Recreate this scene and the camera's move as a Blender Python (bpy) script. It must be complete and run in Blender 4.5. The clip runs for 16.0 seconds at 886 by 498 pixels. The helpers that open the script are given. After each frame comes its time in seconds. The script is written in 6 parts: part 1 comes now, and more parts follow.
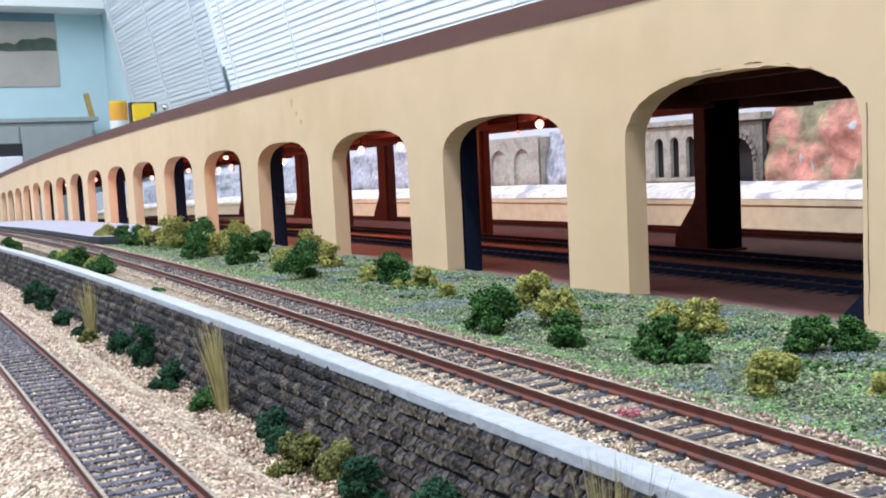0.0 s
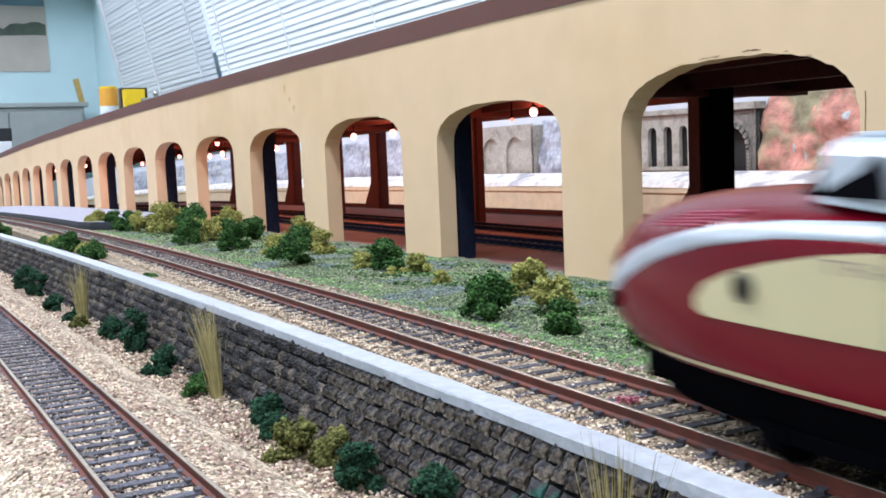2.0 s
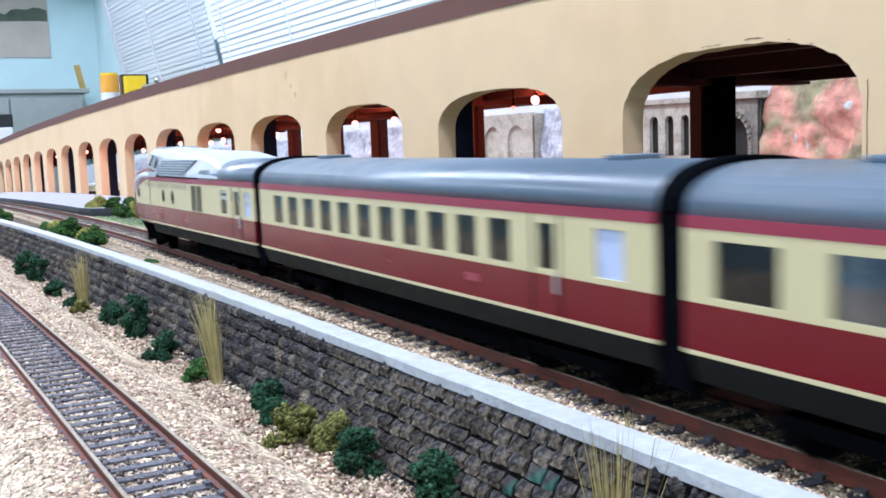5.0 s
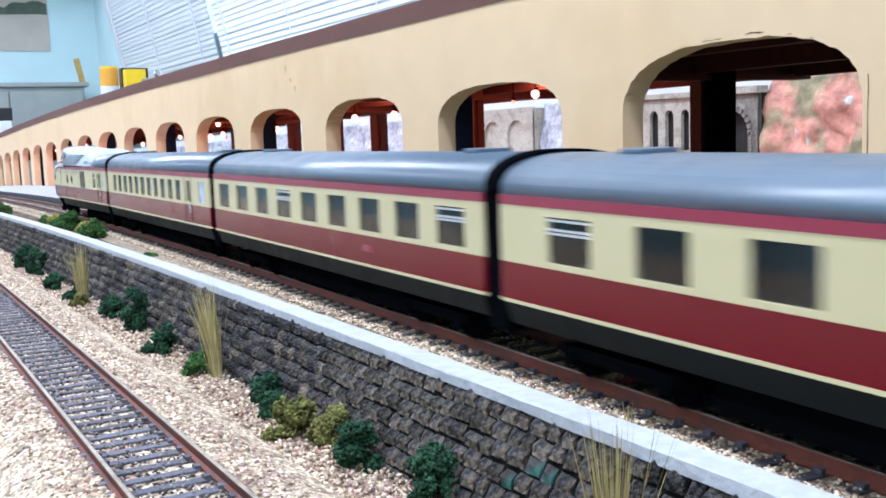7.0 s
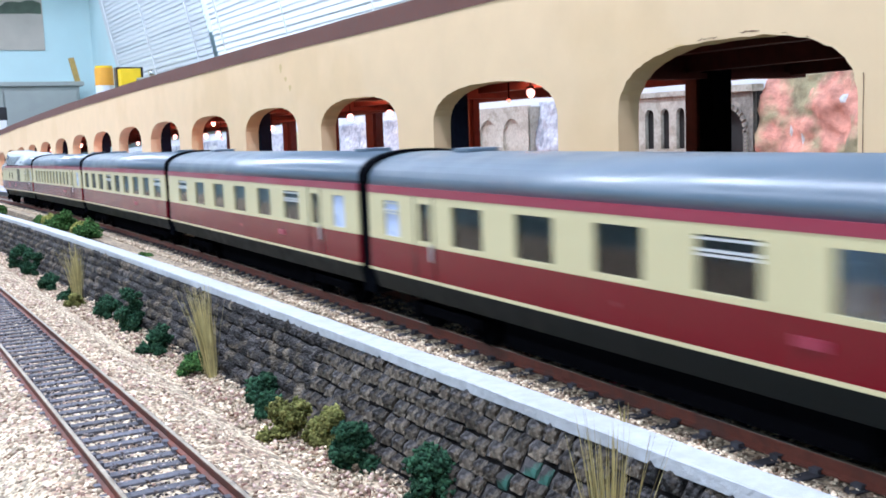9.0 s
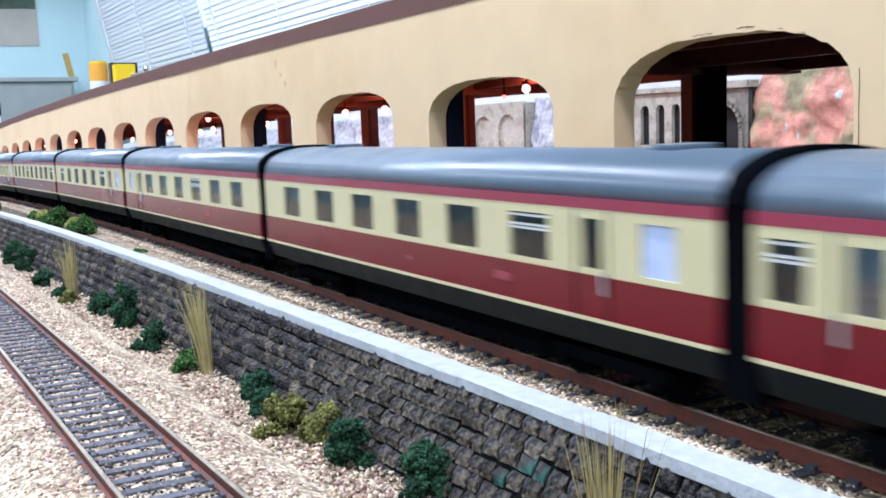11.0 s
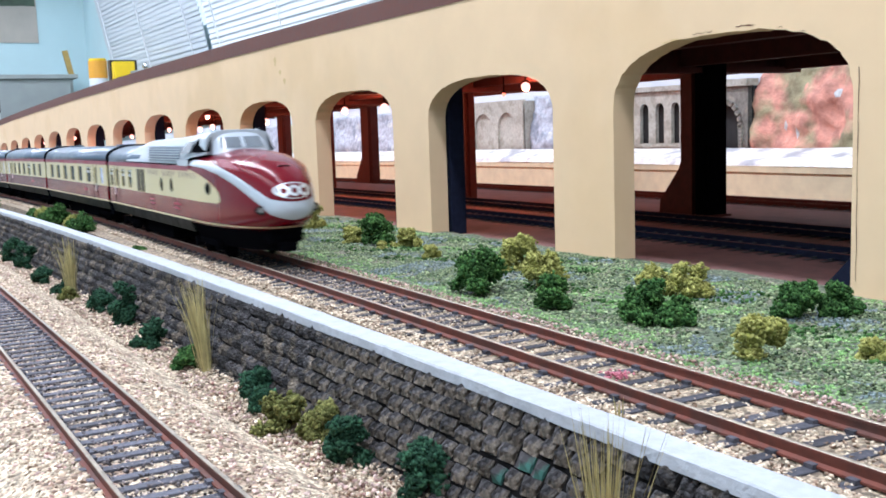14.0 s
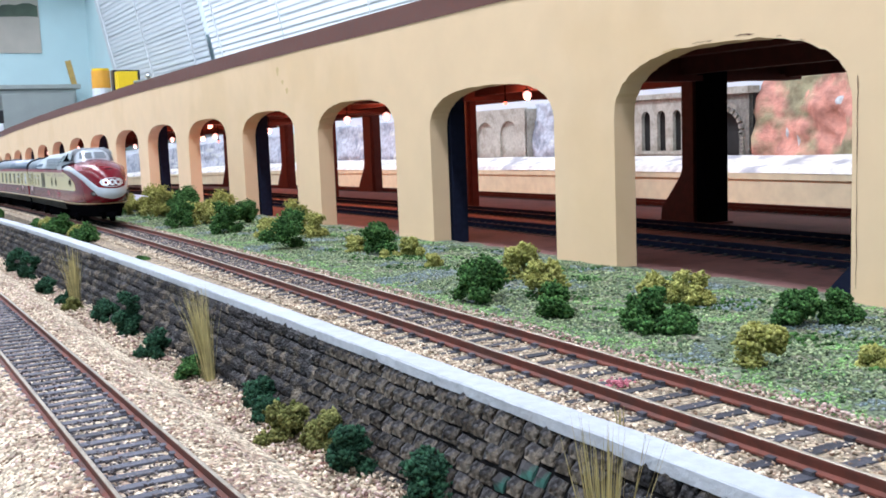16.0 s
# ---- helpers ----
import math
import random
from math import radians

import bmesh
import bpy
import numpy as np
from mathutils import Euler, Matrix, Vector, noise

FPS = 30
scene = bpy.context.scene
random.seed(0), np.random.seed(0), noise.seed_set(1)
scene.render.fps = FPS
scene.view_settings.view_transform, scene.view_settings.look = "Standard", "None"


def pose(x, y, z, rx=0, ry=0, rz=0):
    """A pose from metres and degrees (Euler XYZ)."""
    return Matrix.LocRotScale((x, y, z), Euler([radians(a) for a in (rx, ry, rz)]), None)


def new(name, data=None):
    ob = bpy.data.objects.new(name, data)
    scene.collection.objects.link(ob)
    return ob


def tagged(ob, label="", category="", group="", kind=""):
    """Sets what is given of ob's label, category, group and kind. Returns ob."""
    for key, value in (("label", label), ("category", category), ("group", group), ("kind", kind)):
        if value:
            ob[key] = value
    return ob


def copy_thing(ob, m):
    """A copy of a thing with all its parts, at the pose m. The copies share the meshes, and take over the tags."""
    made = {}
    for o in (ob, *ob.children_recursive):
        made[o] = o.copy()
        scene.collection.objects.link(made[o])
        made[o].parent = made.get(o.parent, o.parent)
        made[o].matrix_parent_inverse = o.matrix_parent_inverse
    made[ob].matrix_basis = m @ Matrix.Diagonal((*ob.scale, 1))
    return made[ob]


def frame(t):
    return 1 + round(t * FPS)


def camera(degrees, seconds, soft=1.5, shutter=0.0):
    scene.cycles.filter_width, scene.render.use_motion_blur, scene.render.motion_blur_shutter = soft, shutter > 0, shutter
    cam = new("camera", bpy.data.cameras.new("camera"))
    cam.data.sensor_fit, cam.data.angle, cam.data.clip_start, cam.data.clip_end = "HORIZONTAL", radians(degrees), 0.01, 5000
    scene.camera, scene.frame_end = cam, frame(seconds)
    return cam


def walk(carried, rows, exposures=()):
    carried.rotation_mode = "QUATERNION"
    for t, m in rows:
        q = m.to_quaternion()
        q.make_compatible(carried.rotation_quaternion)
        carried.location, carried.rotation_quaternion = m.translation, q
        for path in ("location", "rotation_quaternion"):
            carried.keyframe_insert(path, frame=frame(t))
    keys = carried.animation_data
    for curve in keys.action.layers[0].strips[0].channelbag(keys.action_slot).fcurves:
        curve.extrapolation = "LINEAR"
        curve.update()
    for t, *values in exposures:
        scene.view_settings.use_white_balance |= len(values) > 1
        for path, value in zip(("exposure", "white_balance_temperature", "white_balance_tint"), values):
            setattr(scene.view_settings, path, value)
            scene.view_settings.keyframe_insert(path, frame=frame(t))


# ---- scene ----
# ---------------------------------------------------------------- camera
cam = camera(46.94, 16.0, soft=1.75, shutter=0.85)
PATH = (
    (0.0, -0.12333, -0.00242, 0.05038, 84.892, 2.790, -28.936),
    (0.5, -0.12506, -0.00171, 0.04950, 84.364, 2.275, -29.031),
    (1.0, -0.12503, -0.00237, 0.04946, 84.375, 2.249, -29.140),
    (1.5, -0.12400, 0.00000, 0.04940, 84.105, 2.237, -29.397),
    (2.0, -0.12398, -0.00020, 0.04961, 84.231, 2.381, -29.443),
    (2.5, -0.12391, -0.00046, 0.04958, 84.009, 2.377, -29.337),
    (3.0, -0.12407, -0.00035, 0.04947, 83.740, 2.232, -29.267),
    (3.5, -0.12416, -0.00055, 0.04934, 83.838, 2.134, -29.318),
    (4.0, -0.12416, -0.00050, 0.04906, 83.673, 2.080, -29.347),
    (6.5, -0.12406, -0.00032, 0.04926, 83.515, 2.092, -29.388),
    (7.0, -0.12402, -0.00020, 0.04888, 83.292, 1.957, -29.379),
    (7.5, -0.12379, 0.00017, 0.04912, 83.139, 1.993, -29.522),
    (8.0, -0.12387, 0.00020, 0.04923, 83.134, 2.059, -29.759),
    (8.5, -0.12361, 0.00028, 0.04930, 83.200, 2.124, -29.608),
    (9.0, -0.12360, 0.00025, 0.04908, 83.209, 2.069, -29.618),
    (11.5, -0.12343, 0.00083, 0.04921, 82.937, 2.062, -29.914),
    (12.0, -0.12348, 0.00057, 0.04927, 83.077, 2.112, -29.828),
    (12.5, -0.12359, 0.00060, 0.04905, 83.102, 1.995, -29.811),
    (13.0, -0.12358, 0.00046, 0.04888, 83.108, 1.911, -29.841),
    (13.5, -0.12352, 0.00071, 0.04895, 82.996, 1.803, -29.896),
    (14.0, -0.12333, 0.00086, 0.04901, 82.863, 1.928, -29.915),
    (14.5, -0.12325, 0.00099, 0.04916, 82.898, 2.056, -29.910),
    (15.0, -0.12335, 0.00060, 0.04934, 83.101, 2.145, -29.885),
    (15.5, -0.12306, 0.00058, 0.04932, 83.276, 2.238, -29.750),
    (16.0, -0.12383, -0.00062, 0.04961, 83.300, 2.203, -29.783),
)

walk(cam, [(t, pose(x, y, z, rx, ry, rz)) for t, x, y, z, rx, ry, rz in PATH], [(0.0, 0.02, 6430, 10), (1.6, 0.02, 6430, 10), (4.0, 0.16, 6200, 10), (8.0, 0.30, 6080, 10), (12.5, 0.26, 6180, 10), (14.5, 0.18, 6350, 10), (16.0, 0.13, 6390, 10)])

# ---------------------------------------------------------------- world and room lights
world = bpy.data.worlds.new("world")
scene.world = world
world.use_nodes = True
world.node_tree.nodes["Background"].inputs[0].default_value = (0.75, 0.85, 1.0, 1)
world.node_tree.nodes["Background"].inputs[1].default_value = 0.25


def tube_lamp(x, y, z, watts, length=1.2, wide=0.12):
    data = bpy.data.lights.new("ceiling_tube_light", "AREA")
    data.shape, data.size, data.size_y = "RECTANGLE", wide, length
    data.energy, data.color = watts, (0.815, 0.865, 1.0)
    ob = new("ceiling_tube_light", data)
    ob.location = (x, y, z)
    return ob


TUBES = ((-0.28, -1.70, 12.0), (-0.28, -0.42, 17.0), (-0.28, 0.86, 21.0), (-0.28, 2.14, 23.0), (-0.28, 3.26, 14.0),
         # second row over the aisle: added, unseen, to brighten wall face and rail sides
         (-1.45, -1.06, 11.0), (-1.45, 0.22, 13.0), (-1.45, 1.50, 14.0), (-1.45, 2.78, 10.0))
for tx, ty, watts in TUBES:
    tube_lamp(tx, ty, 1.375, watts)


# ---------------------------------------------------------------- materials
def mat(name, base, rough=0.6, metal=0.0, var=0.15, scale=400.0, bump=0.0, bscale=None, second=None, amount=0.5,
        emit=None, strength=0.0, spec=0.5, island=0.0, objrand=0.0, coat=0.0, detail=6.0, cells=0.0, cell_var=0.5, cell_bump=0.0004):
    """Principled surface: base colour varied by two sizes of noise, second colour in patches, fine bump."""
    m = bpy.data.materials.new(name)
    m.use_nodes = True
    nt = m.node_tree
    N, Lk = nt.nodes, nt.links
    b = N["Principled BSDF"]
    b.inputs["Roughness"].default_value, b.inputs["Metallic"].default_value = rough, metal
    b.inputs["Specular IOR Level"].default_value = spec
    b.inputs["Coat Weight"].default_value = coat
    b.inputs["Coat Roughness"].default_value = 0.15
    co = N.new("ShaderNodeTexCoord")

    def noise_node(s, d=detail):
        n = N.new("ShaderNodeTexNoise")
        n.inputs["Scale"].default_value, n.inputs["Detail"].default_value = s, d
        Lk.new(co.outputs["Object"], n.inputs["Vector"])
        return n

    def mix(kind, fac, a, c):
        x = N.new("ShaderNodeMix")
        x.data_type, x.blend_type = "RGBA", kind
        for sock, val in ((x.inputs[0], fac), (x.inputs[6], a), (x.inputs[7], c)):
            if isinstance(val, (int, float)):
                sock.default_value = val
            elif isinstance(val, tuple):
                sock.default_value = (*val[:3], 1)
            else:
                Lk.new(val, sock)
        return x.outputs[2]

    def ramp(src, lo, hi):
        r = N.new("ShaderNodeMapRange")
        r.inputs[1].default_value, r.inputs[2].default_value = lo, hi
        Lk.new(src, r.inputs[0])
        return r.outputs[0]

    col = tuple(base)
    if second:
        col = mix("MIX", ramp(noise_node(scale * 0.22).outputs[0], 0.62 - 0.25 * amount, 0.72 - 0.25 * amount), col, tuple(second))
    if var:
        f = noise_node(scale)
        lo, hi = 1 - var, 1 + var
        r = N.new("ShaderNodeMapRange")
        r.inputs[1].default_value, r.inputs[2].default_value = 0.3, 0.7
        r.inputs[3].default_value, r.inputs[4].default_value = lo, hi
        Lk.new(f.outputs[0], r.inputs[0])
        f2 = noise_node(scale * 0.07)
        r2 = N.new("ShaderNodeMapRange")
        r2.inputs[1].default_value, r2.inputs[2].default_value = 0.3, 0.7
        r2.inputs[3].default_value, r2.inputs[4].default_value = 1 - var * 0.5, 1 + var * 0.5
        Lk.new(f2.outputs[0], r2.inputs[0])
        mu = N.new("ShaderNodeMath")
        mu.operation = "MULTIPLY"
        Lk.new(r.outputs[0], mu.inputs[0])
        Lk.new(r2.outputs[0], mu.inputs[1])
        last = mu.outputs[0]
        for kind, amt in (("island", island), ("obj", objrand)):
            if amt:
                src = N.new("ShaderNodeNewGeometry").outputs["Random Per Island"] if kind == "island" else N.new("ShaderNodeObjectInfo").outputs["Random"]
                r3 = N.new("ShaderNodeMapRange")
                r3.inputs[3].default_value, r3.inputs[4].default_value = 1 - amt, 1 + amt
                Lk.new(src, r3.inputs[0])
                m2 = N.new("ShaderNodeMath")
                m2.operation = "MULTIPLY"
                Lk.new(last, m2.inputs[0])
                Lk.new(r3.outputs[0], m2.inputs[1])
                last = m2.outputs[0]
        if cells:
            vo = N.new("ShaderNodeTexVoronoi")
            vo.inputs["Scale"].default_value = cells
            Lk.new(co.outputs["Object"], vo.inputs["Vector"])
            sp = N.new("ShaderNodeSeparateColor")
            Lk.new(vo.outputs["Color"], sp.inputs[0])
            r4 = N.new("ShaderNodeMapRange")
            r4.inputs[3].default_value, r4.inputs[4].default_value = 1 - cell_var, 1 + cell_var
            Lk.new(sp.outputs[0], r4.inputs[0])
            m4 = N.new("ShaderNodeMath")
            m4.operation = "MULTIPLY"
            Lk.new(last, m4.inputs[0])
            Lk.new(r4.outputs[0], m4.inputs[1])
            last = m4.outputs[0]
            cb = N.new("ShaderNodeBump")
            cb.invert = True
            cb.inputs["Distance"].default_value = cell_bump
            Lk.new(vo.outputs["Distance"], cb.inputs["Height"])
            Lk.new(cb.outputs[0], b.inputs["Normal"])
        vm = N.new("ShaderNodeVectorMath")
        vm.operation = "SCALE"
        if isinstance(col, tuple):
            vm.inputs[0].default_value = col[:3]
        else:
            Lk.new(col, vm.inputs[0])
        Lk.new(last, vm.inputs[3])
        Lk.new(vm.outputs[0], b.inputs["Base Color"])
        rr = N.new("ShaderNodeMapRange")
        rr.inputs[1].default_value, rr.inputs[2].default_value = 0.3, 0.7
        rr.inputs[3].default_value, rr.inputs[4].default_value = max(0.02, rough - 0.08), min(1, rough + 0.08)
        Lk.new(f.outputs[0], rr.inputs[0])
        Lk.new(rr.outputs[0], b.inputs["Roughness"])
    else:
        if isinstance(col, tuple):
            b.inputs["Base Color"].default_value = (*col[:3], 1)
        else:
            Lk.new(col, b.inputs["Base Color"])
    if bump:
        bn = N.new("ShaderNodeBump")
        bn.inputs["Strength"].default_value = 1.0
        bn.inputs["Distance"].default_value = bump
        Lk.new(noise_node(bscale or scale).outputs[0], bn.inputs["Height"])
        Lk.new(bn.outputs[0], b.inputs["Normal"])
    if emit:
        b.inputs["Emission Color"].default_value = (*emit, 1)
        b.inputs["Emission Strength"].default_value = strength
    return m


def foliage(name, a, c, scale=300.0, isl=0.45):
    """Ground foam: two greens, picked crumb by crumb."""
    m = mat(name, a, rough=0.95, var=0.2, scale=scale, spec=0.1, island=isl)
    nt = m.node_tree
    vm = next(n for n in nt.nodes if n.type == "VECT_MATH")
    g = nt.nodes.new("ShaderNodeNewGeometry")
    x = nt.nodes.new("ShaderNodeMix")
    x.data_type = "RGBA"
    x.inputs[6].default_value, x.inputs[7].default_value = (*a, 1), (*c, 1)
    w = nt.nodes.new("ShaderNodeMath")
    w.operation = "FRACT"
    w2 = nt.nodes.new("ShaderNodeMath")
    w2.operation = "MULTIPLY"
    w2.inputs[1].default_value = 7.31
    nt.links.new(g.outputs["Random Per Island"], w2.inputs[0])
    nt.links.new(w2.outputs[0], w.inputs[0])
    nt.links.new(w.outputs[0], x.inputs[0])
    nt.links.new(x.outputs[2], vm.inputs[0])
    return m


def glass(name, tint, gloss=0.12):
    m = bpy.data.materials.new(name)
    m.use_nodes = True
    nt = m.node_tree
    nt.nodes.remove(nt.nodes["Principled BSDF"])
    tr, gl, mx = (nt.nodes.new("ShaderNodeBsdf" + k) for k in ("Transparent", "Glossy", "Diffuse"))
    tr.inputs[0].default_value = (*tint, 1)
    gl.inputs["Roughness"].default_value = 0.06
    fr = nt.nodes.new("ShaderNodeFresnel")
    fr.inputs[0].default_value = 1.5
    mix = nt.nodes.new("ShaderNodeMixShader")
    nt.nodes.remove(mx)
    nt.links.new(fr.outputs[0], mix.inputs[0])
    nt.links.new(tr.outputs[0], mix.inputs[1])
    nt.links.new(gl.outputs[0], mix.inputs[2])
    nt.links.new(mix.outputs[0], nt.nodes["Material Output"].inputs[0])
    return m


CREAM_WALL = mat("cream_painted_card", (0.71, 0.510, 0.318), rough=0.85, var=0.03, scale=60, bump=0.00003, bscale=250, second=(0.68, 0.480, 0.288), amount=0.35, spec=0.2)
STAIN = mat("ochre_stain_paint", (0.56, 0.385, 0.185), rough=0.8, var=0.05, scale=90)
FASCIA = mat("dark_brown_painted_trim", (0.120, 0.042, 0.030), rough=0.7, var=0.15, scale=300, bump=0.0001)
MAROON = mat("maroon_painted_wood", (0.082, 0.022, 0.018), rough=0.75, var=0.2, scale=250, bump=0.0001, spec=0.15)
NAVY = mat("dark_navy_card", (0.012, 0.015, 0.030), rough=0.75, var=0.2, scale=300, spec=0.03)
FLOOR_RED = mat("red_brown_painted_floor", (0.18, 0.082, 0.074), rough=0.85, var=0.15, scale=300, bump=0.0002, second=(0.14, 0.066, 0.060), amount=0.4)
RAIL_RUST = mat("rusty_rail", (0.120, 0.030, 0.017), rough=0.75, var=0.25, scale=500, second=(0.09, 0.03, 0.02), amount=0.5)
RAIL_TOP = mat("worn_nickel_rail_head", (0.33, 0.28, 0.22), rough=0.45, metal=0.5, var=0.25, scale=600)
SLEEPER = mat("weathered_dark_sleeper", (0.058, 0.057, 0.068), rough=0.85, var=0.4, scale=900, bump=0.0001, objrand=0.4, spec=0.3)
SLEEPER_GREY = mat("weathered_grey_sleeper", (0.085, 0.085, 0.105), rough=0.8, var=0.4, scale=900, bump=0.0001, objrand=0.35)
SLEEPER_BLACK = mat("black_plastic_sleeper", (0.02, 0.02, 0.022), rough=0.6, var=0.2, scale=900)
BALLAST = mat("ballast_bed", (0.30, 0.235, 0.16), rough=0.95, var=0.3, scale=1200, second=(0.20, 0.15, 0.11), amount=0.5, cells=1150.0, cell_var=0.7)
STONES = foliage("ballast_chips", (0.20, 0.125, 0.085), (0.72, 0.61, 0.46), scale=900, isl=0.5)
STONES_DARK = foliage("oily_ballast_chips", (0.035, 0.030, 0.034), (0.30, 0.26, 0.25), scale=900, isl=0.6)
STONES_PINK = foliage("ballast_chips_pinkish", (0.21, 0.105, 0.085), (0.68, 0.52, 0.46), scale=900, isl=0.5)
SAND = mat("sandy_ground", (0.50, 0.405, 0.29), rough=0.95, var=0.25, scale=500, second=(0.30, 0.21, 0.15), amount=0.5, cells=1050.0, cell_var=0.7)
SOIL = mat("turf_soil", (0.11, 0.14, 0.085), rough=0.95, var=0.35, scale=500, second=(0.18, 0.17, 0.12), amount=0.45, cells=1300.0, cell_var=0.7)
CAP = mat("pale_grey_painted_coping", (0.39, 0.41, 0.44), rough=0.85, var=0.10, scale=350, bump=0.00025, bscale=900, second=(0.40, 0.42, 0.46), amount=0.35, spec=0.2)
STONE = mat("dark_grey_cast_stone", (0.042, 0.039, 0.040), rough=0.8, var=0.5, scale=800, second=(0.105, 0.086, 0.066), amount=0.5, objrand=0.5, spec=0.25, cells=1500.0, cell_var=0.4, cell_bump=0.0006)
STONE_FAR = mat("dark_grey_cast_stone_rest", (0.042, 0.039, 0.040), rough=0.8, var=0.5, scale=800, second=(0.105, 0.086, 0.066), amount=0.5, island=0.5, spec=0.25, cells=1500.0, cell_var=0.4, cell_bump=0.0006)
STONE_TEAL = mat("turquoise_spattered_stone", (0.042, 0.039, 0.040), rough=0.8, var=0.4, scale=800, second=(0.028, 0.085, 0.068), amount=0.45, spec=0.25)
MORTAR = mat("near_black_joint", (0.008, 0.0075, 0.0075), rough=0.95, var=0.2, scale=500, spec=0.05)
FOAM_GREEN = foliage("green_foam", (0.020, 0.058, 0.018), (0.075, 0.160, 0.045), isl=0.6)
FOAM_DARK = foliage("dark_green_foam", (0.013, 0.038, 0.023), (0.030, 0.078, 0.042), isl=0.55)
FOAM_OLIVE = foliage("olive_foam", (0.19, 0.19, 0.045), (0.40, 0.39, 0.13), isl=0.32)
FOAM_DULL = foliage("dull_olive_foam", (0.070, 0.078, 0.022), (0.185, 0.18, 0.062), isl=0.5)
TURF = foliage("mixed_turf", (0.055, 0.098, 0.050), (0.31, 0.36, 0.20), isl=0.65)
TURF_BRIGHT = foliage("bright_turf", (0.13, 0.27, 0.085), (0.33, 0.48, 0.21), isl=0.45)
TURF_GREY = foliage("dusty_blue_turf", (0.10, 0.145, 0.14), (0.27, 0.31, 0.31), isl=0.5)
PINK = mat("pink_foam", (0.52, 0.16, 0.20), rough=0.9, var=0.25, scale=500)
DRY_GRASS = mat("dry_static_grass", (0.33, 0.27, 0.11), rough=0.9, var=0.2, scale=300, island=0.35)
PLATFORM = mat("pale_grey_platform", (0.29, 0.30, 0.36), rough=0.8, var=0.08, scale=150, bump=0.0001)
PLATFORM_EDGE = mat("dark_slate_platform_edge", (0.035, 0.038, 0.048), rough=0.8, var=0.2, scale=300)

# train
T_CREAM = mat("cream_gloss_paint", (0.53, 0.470, 0.275), rough=0.4, var=0.02, scale=60, coat=0.08, spec=0.35)
T_RED = mat("wine_red_gloss_paint", (0.128, 0.0016, 0.0080), rough=0.20, var=0.03, scale=60, spec=0.28)
T_STRIPE = mat("crimson_stripe", (0.24, 0.018, 0.045), rough=0.35, var=0.03, scale=60)
T_ROOF = mat("blue_grey_roof_paint", (0.062, 0.098, 0.142), rough=0.36, var=0.03, scale=80, spec=0.9)
T_SILVER = mat("silver_grey_paint", (0.42, 0.46, 0.50), rough=0.35, var=0.03, scale=80, metal=0.15)
T_SKIRT = mat("dark_green_grey_skirt", (0.0042, 0.0060, 0.0056), rough=0.5, var=0.15, scale=200, spec=0.10)
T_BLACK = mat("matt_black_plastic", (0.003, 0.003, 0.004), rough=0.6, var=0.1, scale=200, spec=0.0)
T_GAP = mat("black_rubber_bellows", (0.003, 0.0035, 0.005), rough=0.7, var=0.1, scale=300, spec=0.0)
T_FRAME = mat("window_bar_silver", (0.62, 0.63, 0.64), rough=0.35, metal=0.6, var=0.03, scale=100)
T_GLASS = glass("tinted_window_glass", (0.72, 0.76, 0.84))
T_SEAT = mat("blue_seat_plastic", (0.045, 0.090, 0.28), rough=0.6, var=0.15, scale=300)
T_SEAT_BROWN = mat("brown_seat_plastic", (0.085, 0.05, 0.04), rough=0.6, var=0.15, scale=300)
T_INNER = mat("grey_interior", (0.16, 0.155, 0.15), rough=0.7, var=0.1, scale=200)
T_FROST = mat("frosted_washroom_glass", (0.42, 0.50, 0.72), rough=0.3, var=0.04, scale=200)
# cab panes: the room's reflection is put into a pale base colour
T_PALE = mat("pane_with_painted_reflection", (0.15, 0.17, 0.19), rough=0.12, var=0.05, scale=120, spec=0.8)
T_GRILL = mat("grey_metal_grille", (0.095, 0.088, 0.062), rough=0.5, var=0.1, scale=300)
T_TEXT = mat("grey_red_lettering", (0.20, 0.13, 0.14), rough=0.5, var=0.0)
T_CHROME = mat("chrome", (0.7, 0.7, 0.72), rough=0.12, metal=1.0, var=0.0)

# behind the arcade and room
OFFWHITE = mat("cream_plaster_ledge", (0.74, 0.66, 0.44), rough=0.8, var=0.08, scale=120, bump=0.0001)
WHITE_TOP = mat("white_plaster_shelf", (0.70, 0.68, 0.64), rough=0.85, var=0.15, scale=200, second=(0.38, 0.38, 0.41), amount=0.35, detail=9.0)
CASTING = mat("grey_stone_casting", (0.17, 0.165, 0.145), rough=0.85, var=0.3, scale=400, bump=0.0006, bscale=500, second=(0.25, 0.23, 0.19), amount=0.4)
CASTING_LIGHT = mat("light_grey_stone_casting", (0.40, 0.39, 0.34), rough=0.85, var=0.18, scale=400, bump=0.0004, bscale=500, second=(0.31, 0.30, 0.25), amount=0.4)
ROCK_RED = mat("red_painted_plaster_rock", (0.50, 0.235, 0.18), rough=0.85, var=0.35, scale=110, bump=0.0022, bscale=120, second=(0.27, 0.25, 0.15), amount=0.6, detail=9.0)
ROCK_WHITE = mat("white_painted_plaster_rock", (0.37, 0.40, 0.46), rough=0.85, var=0.3, scale=200, bump=0.0018, bscale=160, second=(0.22, 0.25, 0.30), amount=0.4, detail=9.0)
SPLASH_PALE = mat("pale_grey_paint_splash", (0.46, 0.49, 0.50), rough=0.85, var=0.3, scale=300)
SPLASH_PINK = mat("salmon_paint_splash", (0.56, 0.27, 0.20), rough=0.85, var=0.3, scale=300)
BACKING = mat("pale_backdrop_board", (0.60, 0.64, 0.70), rough=0.9, var=0.06, scale=20)
